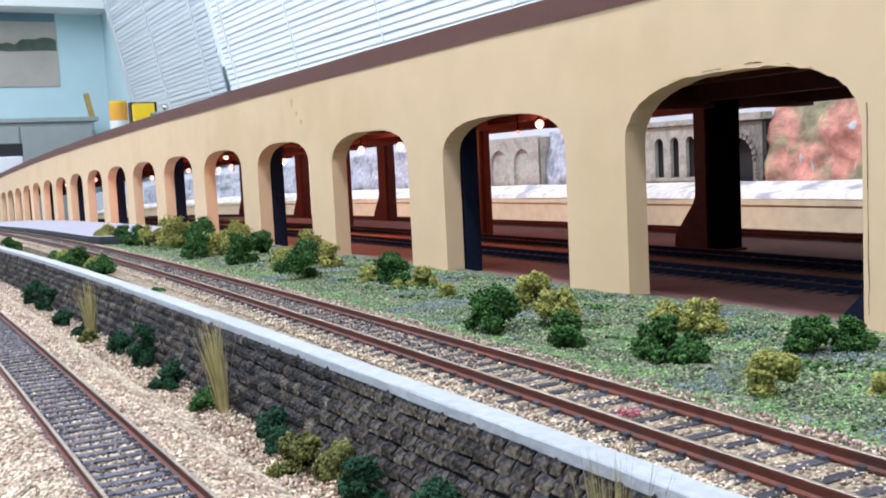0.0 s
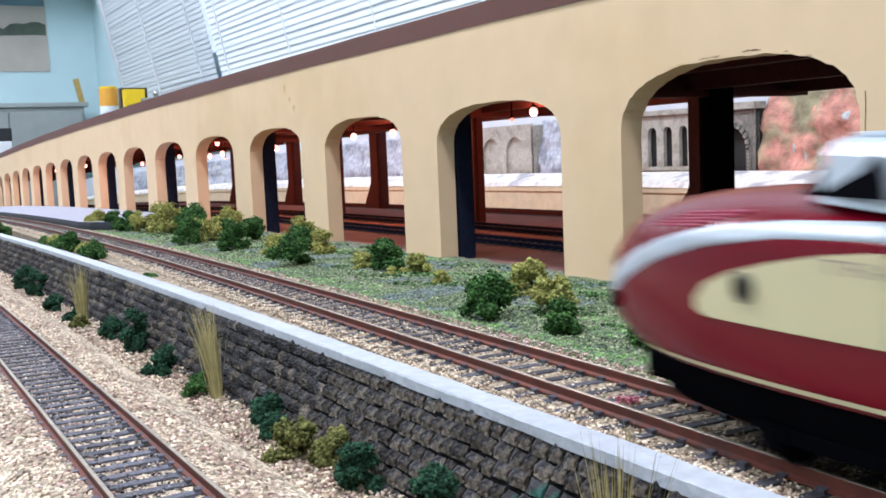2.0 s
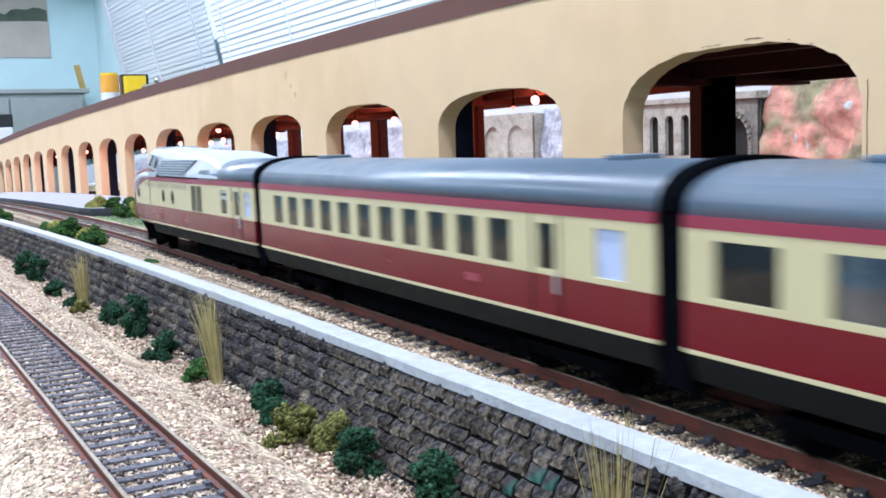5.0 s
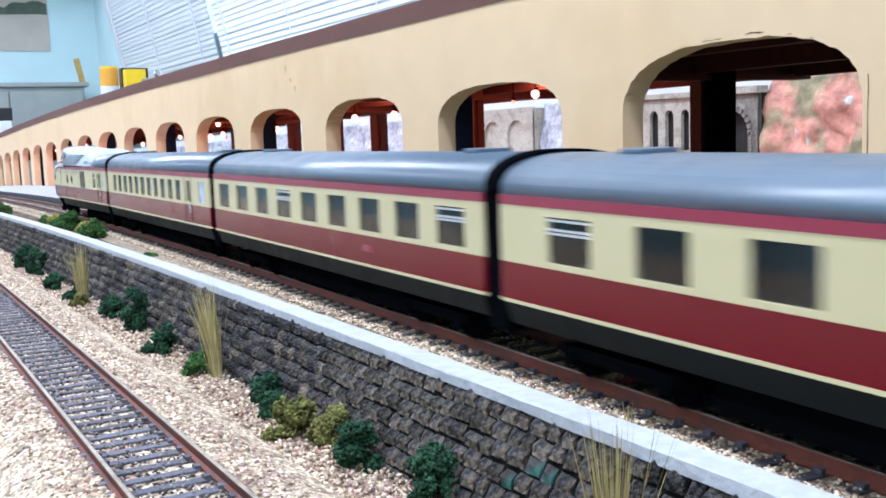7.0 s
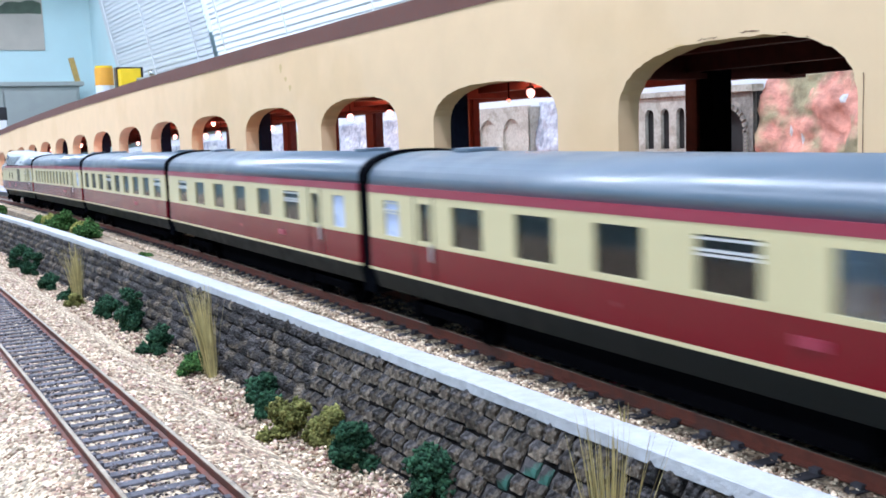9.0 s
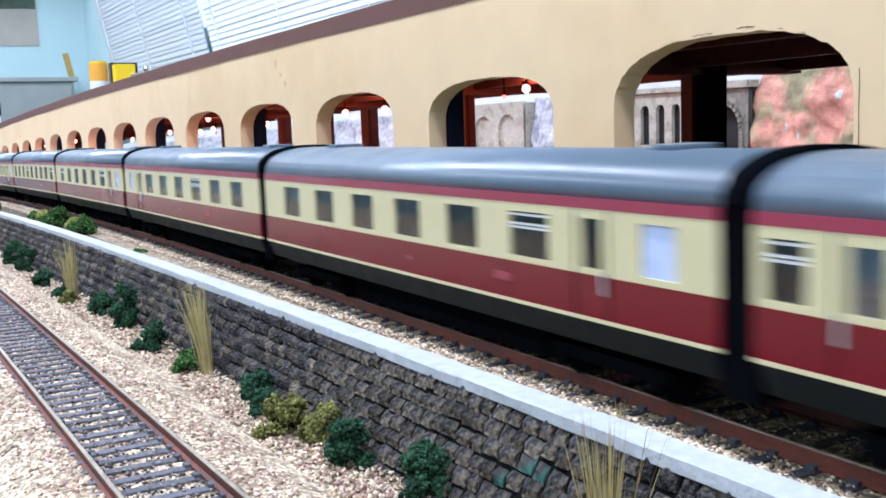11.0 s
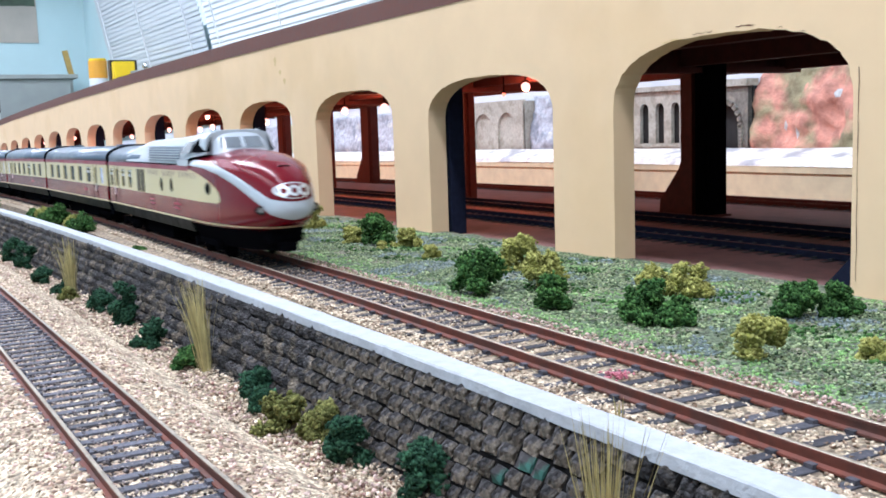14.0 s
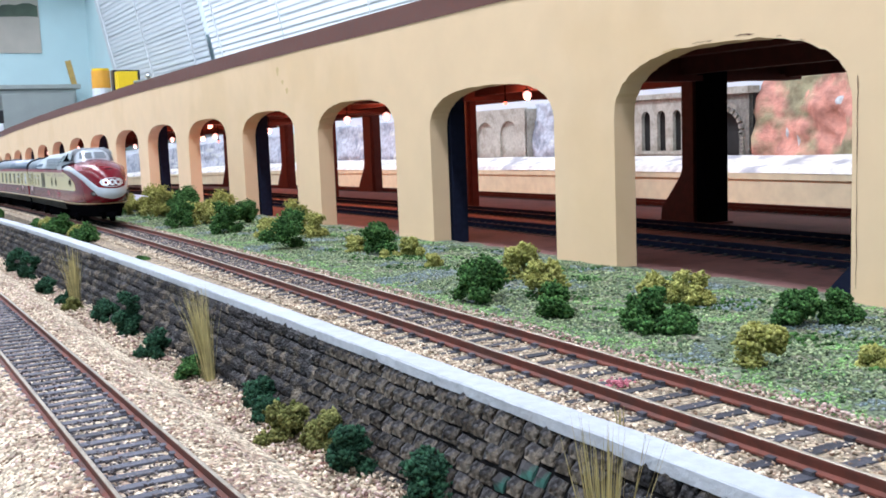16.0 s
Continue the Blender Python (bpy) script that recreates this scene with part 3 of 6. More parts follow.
# ---------------------------------------------------------------- tracks
def track(name, path, z, ya, yb, pitch, near_a, near_b, sleeper_mat, rail_mat, head_mat, label, height=0.0026, length=0.030, wide=0.0026, jitter=0.0004):
    tr = empty(name, label, "railway track", kind="structure")
    ys = steps(ya, yb, 0.03)
    for s in (-1, 1):
        x = s * 0.00825
        e = s * 0.0007
        prof = [(x, z - height), (x - s * 0.0006, z - height), (x - s * 0.0006, z - height + 0.0004), (x + s * 0.00022, z - height + 0.0007), (x + s * 0.00022, z - 0.0007), (x, z - 0.0006), (x, z - 0.00012),
                (x + s * 0.0009, z - 0.00012), (x + s * 0.0009, z - 0.0006), (x + s * 0.00065, z - 0.0007), (x + s * 0.00065, z - height + 0.0007), (x + s * 0.0015, z - height + 0.0004), (x + s * 0.0015, z - height)]
        part("rail", loft(prof, ys, path), rail_mat, tr)
        part("rail_head", loft([(x + s * 0.00002, z - 0.00012), (x + s * 0.00015, z), (x + s * 0.00075, z), (x + s * 0.00088, z - 0.00012)], ys, path), head_mat, tr)
    bm = bmesh.new()
    box(bm, -length / 2, length / 2, -wide / 2, wide / 2, -0.0018, 0.0, 0.0002)
    for s in (-1, 1):
        for q in (-1, 1):
            c = s * 0.0087 + q * 0.0014
            box(bm, c - 0.0006, c + 0.0006, -0.0009, 0.0009, 0.0, 0.0007)
    me = bpy.data.meshes.new("sleeper")
    bm.to_mesh(me)
    bm.free()
    me.materials.append(sleeper_mat)
    base = np.array([v.co[:] for v in me.vertices])
    faces = [tuple(p.vertices) for p in me.polygons]
    verts, fcs = [], []
    rng = random.Random(name)
    y = ya
    while y < yb:
        h = (path(y + 0.01) - path(y - 0.01)) / 0.02
        px, pz, ang = path(y) + rng.uniform(-jitter, jitter), z - height + sag(y) - 0.0001, -h + rng.uniform(-0.01, 0.01)
        if near_a <= y <= near_b:
            o = new("sleeper", me)
            o.parent = tr
            o.location, o.rotation_euler = (px, y, pz), (0, 0, ang)
        else:
            n0 = len(verts)
            c, s2 = math.cos(ang), math.sin(ang)
            verts += [(px + a * c - b * s2, y + a * s2 + b * c, pz + d) for a, b, d in base]
            fcs += [tuple(n0 + i for i in f) for f in faces]
        y += pitch
    if verts:
        from_lists("sleepers_beyond", verts, fcs, sleeper_mat, tr, kind="stuff")
    return tr


# ---------------------------------------------------------------- loose grains
def octa():
    v = np.array([(1, 0, 0), (-1, 0, 0), (0, 1, 0), (0, -1, 0), (0, 0, 1), (0, 0, -1)], float)
    f = np.array([(0, 2, 4), (2, 1, 4), (1, 3, 4), (3, 0, 4), (2, 0, 5), (1, 2, 5), (3, 1, 5), (0, 3, 5)])
    return v, f


def cube8():
    v = np.array([(x, y, z) for x in (-1, 1) for y in (-1, 1) for z in (-1, 1)], float) * 0.72
    f = np.array([(0, 1, 3), (0, 3, 2), (4, 6, 7), (4, 7, 5), (0, 4, 5), (0, 5, 1), (2, 3, 7), (2, 7, 6), (0, 2, 6), (0, 6, 4), (1, 5, 7), (1, 7, 3)])
    return v, f


def grains(name, pts, sizes, material, shape, squash=0.75, jitter=0.3, parent=None, label="", kind="stuff", seed=1):
    """Many small crumbs joined into one mesh."""
    rg = np.random.default_rng(seed)
    v, f = shape
    n, m = len(pts), len(v)
    P = np.asarray(pts, float)
    q = rg.normal(size=(n, 4))
    q /= np.linalg.norm(q, axis=1)[:, None]
    w, x, y, z = q.T
    R = np.stack([np.stack([1 - 2 * (y * y + z * z), 2 * (x * y - z * w), 2 * (x * z + y * w)], -1),
                  np.stack([2 * (x * y + z * w), 1 - 2 * (x * x + z * z), 2 * (y * z - x * w)], -1),
                  np.stack([2 * (x * z - y * w), 2 * (y * z + x * w), 1 - 2 * (x * x + y * y)], -1)], 1)
    V = v[None] * (1 + rg.uniform(-jitter, jitter, (n, m, 1))) * rg.uniform(0.7, 1.25, (n, 1, 3))
    V = np.einsum("nij,nmj->nmi", R, V) * np.asarray(sizes)[:, None, None]
    V[..., 2] *= squash
    V += P[:, None]
    F = f[None] + (np.arange(n) * m)[:, None, None]
    me = bpy.data.meshes.new(name)
    me.vertices.add(n * m)
    me.vertices.foreach_set("co", V.reshape(-1))
    k = F.size
    me.loops.add(k)
    me.loops.foreach_set("vertex_index", F.reshape(-1).astype(np.int32))
    me.polygons.add(k // 3)
    me.polygons.foreach_set("loop_start", np.arange(0, k, 3, dtype=np.int32))
    me.update(calc_edges=True)
    me.materials.append(material)
    ob = new(name, me)
    if parent:
        ob.parent = parent
    return tagged(ob, label, kind=kind)


# ---------------------------------------------------------------- the train
CAR = 0.2127
HW = 0.0173
Z_SK0, Z_LINE, Z_RED, Z_CREAM, Z_STRIPE, Z_ROOF, Z_CROWN = 0.0088, 0.0135, 0.0142, 0.0218, 0.0334, 0.0353, 0.0432
Z_W0, Z_W1 = 0.0229, 0.0317


def extrude_profile(pts, y0, y1, ny=1):
    bm = bmesh.new()
    rows = [[bm.verts.new((x, y0 + (y1 - y0) * i / ny, z)) for x, z in pts] for i in range(ny + 1)]
    n = len(pts)
    for a, b in zip(rows, rows[1:]):
        for i in range(n):
            j = (i + 1) % n
            bm.faces.new((a[i], a[j], b[j], b[i]))
    bm.faces.new(rows[0])
    bm.faces.new(list(reversed(rows[-1])))
    return bm


def roof_profile(crown=Z_CROWN):
    pts = [(HW - 0.0002, Z_ROOF)]
    for i in range(1, 16):
        th = math.pi * i / 16
        e = 2 / 2.35
        pts.append((math.copysign(abs(math.cos(th)) ** e, math.cos(th)) * (HW - 0.0002), Z_ROOF + 0.0004 + (crown - Z_ROOF - 0.0004) * abs(math.sin(th)) ** e))
    pts.append((-(HW - 0.0002), Z_ROOF))
    return pts


def side_band(bm, y0, y1, openings, sides=(-1, 1)):
    """The cream sides, with real window openings."""
    for s in sides:
        xo, xi = s * HW, s * (HW - 0.0009)
        xa, xb = min(xo, xi), max(xo, xi)
        box(bm, xa, xb, y0, y1, Z_CREAM, Z_W0)
        box(bm, xa, xb, y0, y1, Z_W1, Z_STRIPE)
        e = y0
        for a, b in sorted(openings):
            box(bm, xa, xb, e, a, Z_W0, Z_W1)
            e = b
        box(bm, xa, xb, e, y1, Z_W0, Z_W1)


def bogie(parent, y, name="bogie"):
    bg = new(name)
    bg.empty_display_size = 0.005
    bg.parent, bg.location = parent, (0, y, 0)
    bm = bmesh.new()
    for s in (-1, 1):
        box(bm, s * 0.0125 - 0.0012, s * 0.0125 + 0.0012, -0.017, 0.017, 0.0042, 0.0068, 0.0004)
        for q in (-0.0135, 0.0135):
            box(bm, s * 0.0131 - 0.0012, s * 0.0131 + 0.0014, q - 0.002, q + 0.002, 0.003, 0.0066, 0.0004)
    box(bm, -0.0125, 0.0125, -0.003, 0.003, 0.005, 0.0085)
    part("bogie_frame", bm, T_BLACK, bg)
    for q in (-0.0135, 0.0135):
        for s in (-1, 1):
            bm = bmesh.new()
            cyl(bm, 0.0054, 0.0022, pose(s * 0.0088, q, 0.0054, 0, 90, 0), 20)
            cyl(bm, 0.0060, 0.0005, pose(s * 0.0076, q, 0.0058, 0, 90, 0), 20)
            part("wheel", bm, T_BLACK, bg)
    return bg


def window_set(parent, openings, frosted, barred, doors, x=HW, sides=(-1, 1)):
    for s in sides:
        for i, (a, b) in enumerate(openings):
            bm = bmesh.new()
            xx = s * (x - 0.0006)
            box(bm, xx - 0.0001, xx + 0.0001, a, b, Z_W0, Z_W1)
            pane = part("window_pane", bm, T_FROST if i in frosted else T_GLASS, parent)
            if i in barred:
                bm = bmesh.new()
                for z in (Z_W1 - 0.0006, Z_W1 - 0.0024, Z_W1 - 0.0031):
                    box(bm, s * (x - 0.0003) - 0.0002, s * (x - 0.0003) + 0.0002, a, b, z - 0.00022, z + 0.00022)
                part("window_bar", bm, T_FRAME, parent)
        for a, b in doors:
            bm = bmesh.new()
            box(bm, s * (x + 0.00005) - 0.0001, s * (x + 0.00005) + 0.0001, a - 0.0022, a - 0.0019, Z_RED, Z_STRIPE)
            box(bm, s * (x + 0.00005) - 0.0001, s * (x + 0.00005) + 0.0001, b + 0.0019, b + 0.0022, Z_RED, Z_STRIPE)
            part("door_seam", bm, T_SKIRT, parent)
            bm = bmesh.new()
            box(bm, s * (x + 0.0003) - 0.0003, s * (x + 0.0003) + 0.0003, a - 0.0012, a - 0.0007, 0.0185, 0.0225)
            part("door_handle", bm, T_FRAME, parent)


def seats(parent, ys, material):
    for y in ys:
        bm = bmesh.new()
        for sx in (-0.0105, 0.0105):
            box(bm, sx - 0.0048, sx + 0.0048, y - 0.0035, y + 0.0035, 0.0178, 0.0212, 0.0005)
            box(bm, sx - 0.0048, sx + 0.0048, y + 0.0022, y + 0.0042, 0.0212, 0.0285, 0.0006)
        part("seat_row", bm, material, parent)


def lower_body(car, y0, y1):
    bm = extrude_profile([(-HW, Z_RED), (-HW, Z_CREAM), (HW, Z_CREAM), (HW, Z_RED)], y0, y1)
    part("lower_panel", bm, T_RED, car)
    bm = extrude_profile([(-HW - 0.0001, Z_LINE), (-HW - 0.0001, Z_RED), (HW + 0.0001, Z_RED), (HW + 0.0001, Z_LINE)], y0, y1)
    part("cream_line", bm, T_CREAM, car)
    bm = extrude_profile([(-HW + 0.0016, Z_SK0), (-HW + 0.0002, Z_LINE), (HW - 0.0002, Z_LINE), (HW - 0.0016, Z_SK0)], y0 + 0.001, y1 - 0.001)
    part("skirt", bm, T_SKIRT, car)
    bm = bmesh.new()
    box(bm, -0.011, 0.011, y0 + 0.055, y1 - 0.055, 0.0015, Z_SK0, 0.0006)
    part("underframe", bm, T_BLACK, car)


def end_plate(car, y, out):
    pts = [(-HW + 0.0010, Z_SK0 - 0.002)] + [(x * 0.975, z - 0.0002) for x, z in reversed(roof_profile())] + [(HW - 0.0010, Z_SK0 - 0.002)]
    bm = extrude_profile(pts, min(y, y + out), max(y, y + out))
    bellows = part("gangway_bellows", bm, T_GAP, car)
    lip = [(x * 1.02, z + 0.0007) for x, z in roof_profile()]
    low = [(x * 0.985, z - 0.0002) for x, z in reversed(roof_profile())]
    bm = extrude_profile(lip + low, y + out * 0.35 if out > 0 else y + out, y + out if out > 0 else y + out * 0.35)
    part("roof_lip", bm, T_GAP, bellows)


def coach(openings, frosted, barred, doors, seat_mat, label):
    """Openings are measured from the leading end; the car spans y = 0 .. CAR."""
    car = empty("railway_coach", label, "train coach", "train cars")
    y0, y1 = 0.0036, CAR - 0.0036
    ops = [(CAR - b, CAR - a) for a, b in openings]
    drs = [(CAR - b, CAR - a) for a, b in doors]
    lower_body(car, y0, y1)
    bm = bmesh.new()
    side_band(bm, y0, y1, ops)
    part("window_band", bm, T_CREAM, car, "cream side band with window openings")
    bm = extrude_profile([(-HW - 0.0001, Z_STRIPE), (-HW - 0.0001, Z_ROOF), (HW + 0.0001, Z_ROOF), (HW + 0.0001, Z_STRIPE)], y0, y1)
    part("stripe", bm, T_STRIPE, car)
    part("roof", extrude_profile(roof_profile(), y0, y1), T_ROOF, car, "glossy blue-grey curved roof", smooth=True)
    for y in (0.03, CAR - 0.03):
        bm = bmesh.new()
        box(bm, -0.0045, 0.0045, y - 0.0035, y + 0.0035, Z_CROWN - 0.0004, Z_CROWN + 0.0009, 0.0004)
        part("roof_vent", bm, T_ROOF, car)
    window_set(car, ops, frosted, barred, drs)
    bm = bmesh.new()
    box(bm, -HW + 0.001, HW - 0.001, y0 + 0.001, y1 - 0.001, Z_CREAM - 0.003, Z_CREAM - 0.0022)
    box(bm, -0.0004, 0.0004, y0 + 0.001, y0 + 0.03, Z_CREAM - 0.002, Z_STRIPE)
    part("interior_floor", bm, T_INNER, car)
    seats(car, [y0 + 0.02 + i * 0.0128 for i in range(14)], seat_mat)
    for y, o in ((y0, -0.0034), (y1, 0.0034)):
        end_plate(car, y, o)
    bogie(car, 0.036)
    bogie(car, CAR - 0.036)
    for s, y in ((-1, 0.064), (1, CAR - 0.064)):
        bm = bmesh.new()
        box(bm, s * HW - 0.0002, s * HW + 0.0002, y - 0.003, y + 0.003, 0.0176, 0.0192)
        part("car_marking", bm, T_STRIPE, car, "faint pinkish lettering block")
    return car


# power car: y = 0 at the coupling, nose to +y
YC = 0.162


def interp(t, table):
    for (a, va), (b, vb) in zip(table, table[1:]):
        if t <= b:
            u = (t - a) / (b - a) if b > a else 0
            u = max(0, min(1, u))
            return va + (vb - va) * u
    return table[-1][1]


NOSE_L = ((0.0128, 0.0620), (0.0146, 0.0672), (0.0168, 0.0712), (0.020, 0.0732), (0.025, 0.0728), (0.030, 0.0705), (0.034, 0.0660), (0.0370, 0.0600), (0.0392, 0.0525), (0.0405, 0.0440), (0.0413, 0.0335), (0.0417, 0.0200))
NOSE_W = ((0.0128, HW - 0.0004), (0.0140, HW), (0.034, HW), (0.0360, HW - 0.0007), (0.0375, HW - 0.0022), (0.0392, HW - 0.0050), (0.0405, HW - 0.0085), (0.0413, HW - 0.0120), (0.0417, HW - 0.0150))


def hull(z, q, off=0.0):
    """Point of the nose at height z; q runs -1 (one side) .. 0 (tip) .. 1 (other side) as an angle."""
    ph = math.pi / 2 * (1 - q)
    e = 2 / 2.5
    w, l = interp(z, NOSE_W) + off, interp(z, NOSE_L) + off
    c = math.cos(ph)
    return (math.copysign(abs(c) ** e, c) * w, YC + abs(math.sin(ph)) ** e * l, z)


def q_at(z, y):
    """Angle parameter at which the nose outline at height z reaches y."""
    r = max(0.0, min(1.0, (y - YC) / interp(z, NOSE_L)))
    ph = math.asin(r ** (2.5 / 2))
    return 1 - ph / (math.pi / 2)


def patch(rows):
    bm = bmesh.new()
    g = [[bm.verts.new(p) for p in r] for r in rows]
    for a, b in zip(g, g[1:]):
        for i in range(len(a) - 1):
            bm.faces.new((a[i], a[i + 1], b[i + 1], b[i]))
    return bm


def power_car(label):
    car = empty("power_car", label, "locomotive", "train cars")
    y0 = 0.0036
    wins = [(0.0060, 0.0132), (0.0200, 0.0262), (0.0345, 0.0420), (0.0500, 0.0578)]
    lower_body(car, y0, YC)
    bm = bmesh.new()
    left = [(0.0077, 0.0148), (0.0211, 0.0273), (0.0359, 0.0436)]
    side_band(bm, y0, YC, wins, (1,))
    side_band(bm, y0, YC, left, (-1,))
    part("window_band", bm, T_CREAM, car)
    bm = extrude_profile([(-HW - 0.0001, Z_STRIPE), (-HW - 0.0001, Z_ROOF), (HW + 0.0001, Z_ROOF), (HW + 0.0001, Z_STRIPE)], y0, YC)
    part("stripe", bm, T_STRIPE, car)
    window_set(car, wins, (), (0, 2, 3), [(0.0200, 0.0262)], sides=(1,))
    window_set(car, left, (0,), (0, 2), [(0.0211, 0.0273)], sides=(-1,))
    bm = bmesh.new()
    box(bm, -HW + 0.001, HW - 0.001, y0 + 0.001, 0.068, Z_CREAM - 0.003, Z_CREAM - 0.0022)
    box(bm, -0.0004, 0.0004, y0 + 0.001, 0.068, Z_CREAM - 0.002, Z_STRIPE)
    part("interior_floor", bm, T_INNER, car)
    part("rear_roof", extrude_profile(roof_profile(), y0, 0.075, 1), T_ROOF, car, "blue-grey curved roof", smooth=True)
    # raised silver machine roof
    stations = ((0.046, 0.0360, 0.0361, HW - 0.0001, 0.0160), (0.050, 0.0360, 0.0415, HW, 0.0150), (0.062, 0.0360, 0.0440, HW, 0.0135), (0.078, 0.0360, 0.0462, HW, 0.0125), (0.120, 0.0360, 0.0468, HW, 0.0125),
                (0.145, 0.0360, 0.0478, HW - 0.0004, 0.0125), (0.160, 0.0385, 0.0486, HW - 0.0018, 0.0125), (0.176, 0.0398, 0.0490, HW - 0.0032, 0.0120))
    rows = []
    for y, zb, zt, wb, wt in stations:
        pts = [(wb, zb), (wb - 0.0003, zb + (zt - zb) * 0.12), (wt + 0.0010, zb + (zt - zb) * 0.70), (wt - 0.0006, zb + (zt - zb) * 0.88), (wt * 0.72, zt - 0.0004), (wt * 0.3, zt)]
        rows.append([(x, y, z) for x, z in pts] + [(-x, y, z) for x, z in reversed(pts)])
    bm = patch(rows)
    bm.verts.ensure_lookup_table()
    n = len(rows[0])
    bm.faces.new([bm.verts[i] for i in range(n)])
    bm.faces.new([bm.verts[len(rows) * n - 1 - i] for i in range(n)])
    part("machine_roof", bm, T_SILVER, car, "silver-grey raised machine roof", smooth=False)
    # louvres on both flanks
    for s in (-1, 1):
        for i in range(6):
            bm = bmesh.new()
            f = 0.14 + 0.105 * i
            z = 0.0360 + 0.0102 * f
            x = (HW - 0.0003) + (0.0135 - HW + 0.0003) * (f - 0.12) / 0.58
            a, b = 0.0845 + 0.0022 * (6 - i) * 0.8, 0.1470 - 0.0006 * i
            box(bm, min(s * (x - 0.0008), s * (x + 0.0011)), max(s * (x - 0.0008), s * (x + 0.0011)), a, b, z, z + 0.00042)
            part("louvre", bm, T_SILVER, car)
        bm = bmesh.new()
        q = [(s * (HW - 0.00005), 0.0362 + 0.0008), (s * (0.0135 + 0.0011), 0.0360 + 0.0102 * 0.68)]
        vs = [bm.verts.new((q[0][0], 0.097, q[0][1])), bm.verts.new((q[0][0], 0.148, q[0][1])), bm.verts.new((q[1][0], 0.145, q[1][1])), bm.verts.new((q[1][0], 0.088, q[1][1]))]
        bm.faces.new(vs)
        part("louvre_recess", bm, T_ROOF, car)
    # nose shell
    zs = [p[0] for p in NOSE_L]
    fine = []
    for a, b in zip(zs, zs[1:]):
        fine += [a, (a + b) / 2]
    fine.append(zs[-1])
    rows = [[hull(z, -1 + 2 * i / 44) for i in range(45)] for z in fine]
    bm = patch(rows)
    bm.verts.ensure_lookup_table()
    bm.faces.new([bm.verts[len(rows) * 45 - 1 - i] for i in range(45)])
    bm.faces.new([bm.verts[i] for i in range(45)])
    part("nose", bm, T_RED, car, "bulbous wine-red rounded nose", smooth=True)
    # red shoulder joining the nose to the stripe beside the cab
    for s in (-1, 1):
        # cream flank panel running into the nose with a rounded end
        ends = ((0.0218, 0.1965), (0.0226, 0.1988), (0.0245, 0.1990), (0.0270, 0.1965), (0.0295, 0.1900), (0.0315, 0.1815), (0.0332, 0.1720), (0.0340, 0.1640))
        rows = []
        for z in [0.0218 + (0.0340 - 0.0218) * i / 14 for i in range(15)]:
            ye = interp(z, ends)
            rows.append([hull(z, s * q_at(z, YC + (ye - YC) * j / 10), 0.00018) for j in range(11)])
        part("flank_panel", patch(rows), T_CREAM, car, smooth=True)
        rows = []
        for z in (Z_LINE, Z_LINE + 0.0007):
            rows.append([hull(z, s * (1 - j / 20), 0.0002) for j in range(21)])
        part("cream_line", patch(rows), T_CREAM, car)
    # silver band sweeping down to the front
    band = ((0.0, 0.0366, 0.0012), (0.15, 0.0360, 0.0013), (0.30, 0.0342, 0.0017), (0.45, 0.0308, 0.0021), (0.60, 0.0262, 0.0024), (0.75, 0.0218, 0.0027), (0.88, 0.0206, 0.0030), (1.0, 0.0200, 0.0033))
    rows = []
    for k in range(7):
        v = -1 + 2 * k / 6
        rows.append([])
        for i in range(81):
            q = -1 + 2 * i / 80
            u = 1 - abs(q)
            z = interp(u, [(a, b) for a, b, _ in band]) + v * interp(u, [(a, c) for a, _, c in band])
            rows[-1].append(hull(min(z, 0.0380), q, 0.00028 if abs(v) < 0.9 else 0.00005))
    part("silver_band", patch(rows), T_SILVER, car, "silver band sweeping round the nose", smooth=True)
    for s in (-1, 1):
        bm = bmesh.new()
        box(bm, min(s * (HW + 0.0001), s * (HW + 0.0003)), max(s * (HW + 0.0001), s * (HW + 0.0003)), 0.146, YC + 0.001, 0.0354, 0.0378)
        part("silver_band_end", bm, T_SILVER, car)
    # cab: wrap-round glazing between machine roof and nose
    for s in (-1, 1):
        bm = bmesh.new()
        pts = [(s * 0.0174, 0.1500, 0.0398), (s * 0.0164, 0.1620, 0.0404), (s * 0.0141, 0.1630, 0.0452), (s * 0.0146, 0.1545, 0.0446)]
        bm.faces.new([bm.verts.new(p) for p in pts])
        bmesh.ops.solidify(bm, geom=bm.faces[:], thickness=0.0006)
        part("cab_side_window", bm, T_PALE, car, "slanted cab side pane, its reflection coloured pale grey")
        bm = bmesh.new()
        pts = [(s * 0.0163, 0.1632, 0.0406), (s * 0.0132, 0.1800, 0.0408), (s * 0.0110, 0.1760, 0.0470), (s * 0.0136, 0.1662, 0.0460)]
        bm.faces.new([bm.verts.new(p) for p in pts])
        bmesh.ops.solidify(bm, geom=bm.faces[:], thickness=0.0006)
        part("cab_quarter_window", bm, T_BLACK, car)
    bm = bmesh.new()
    rows = []
    for z, y, w in ((0.0398, 0.1835, 0.0122), (0.0440, 0.1808, 0.0112), (0.0474, 0.1778, 0.0100), (0.0486, 0.1750, 0.0092), (0.0489, 0.1690, 0.0088)):
        rows.append([(w * math.sin(a), y - 0.006 * (1 - math.cos(a)), z) for a in [math.radians(-80 + 160 * i / 16) for i in range(17)]])
    bm = patch(rows)
    part("cab_front", bm, T_SILVER, car, "silver cab front frame", smooth=True)
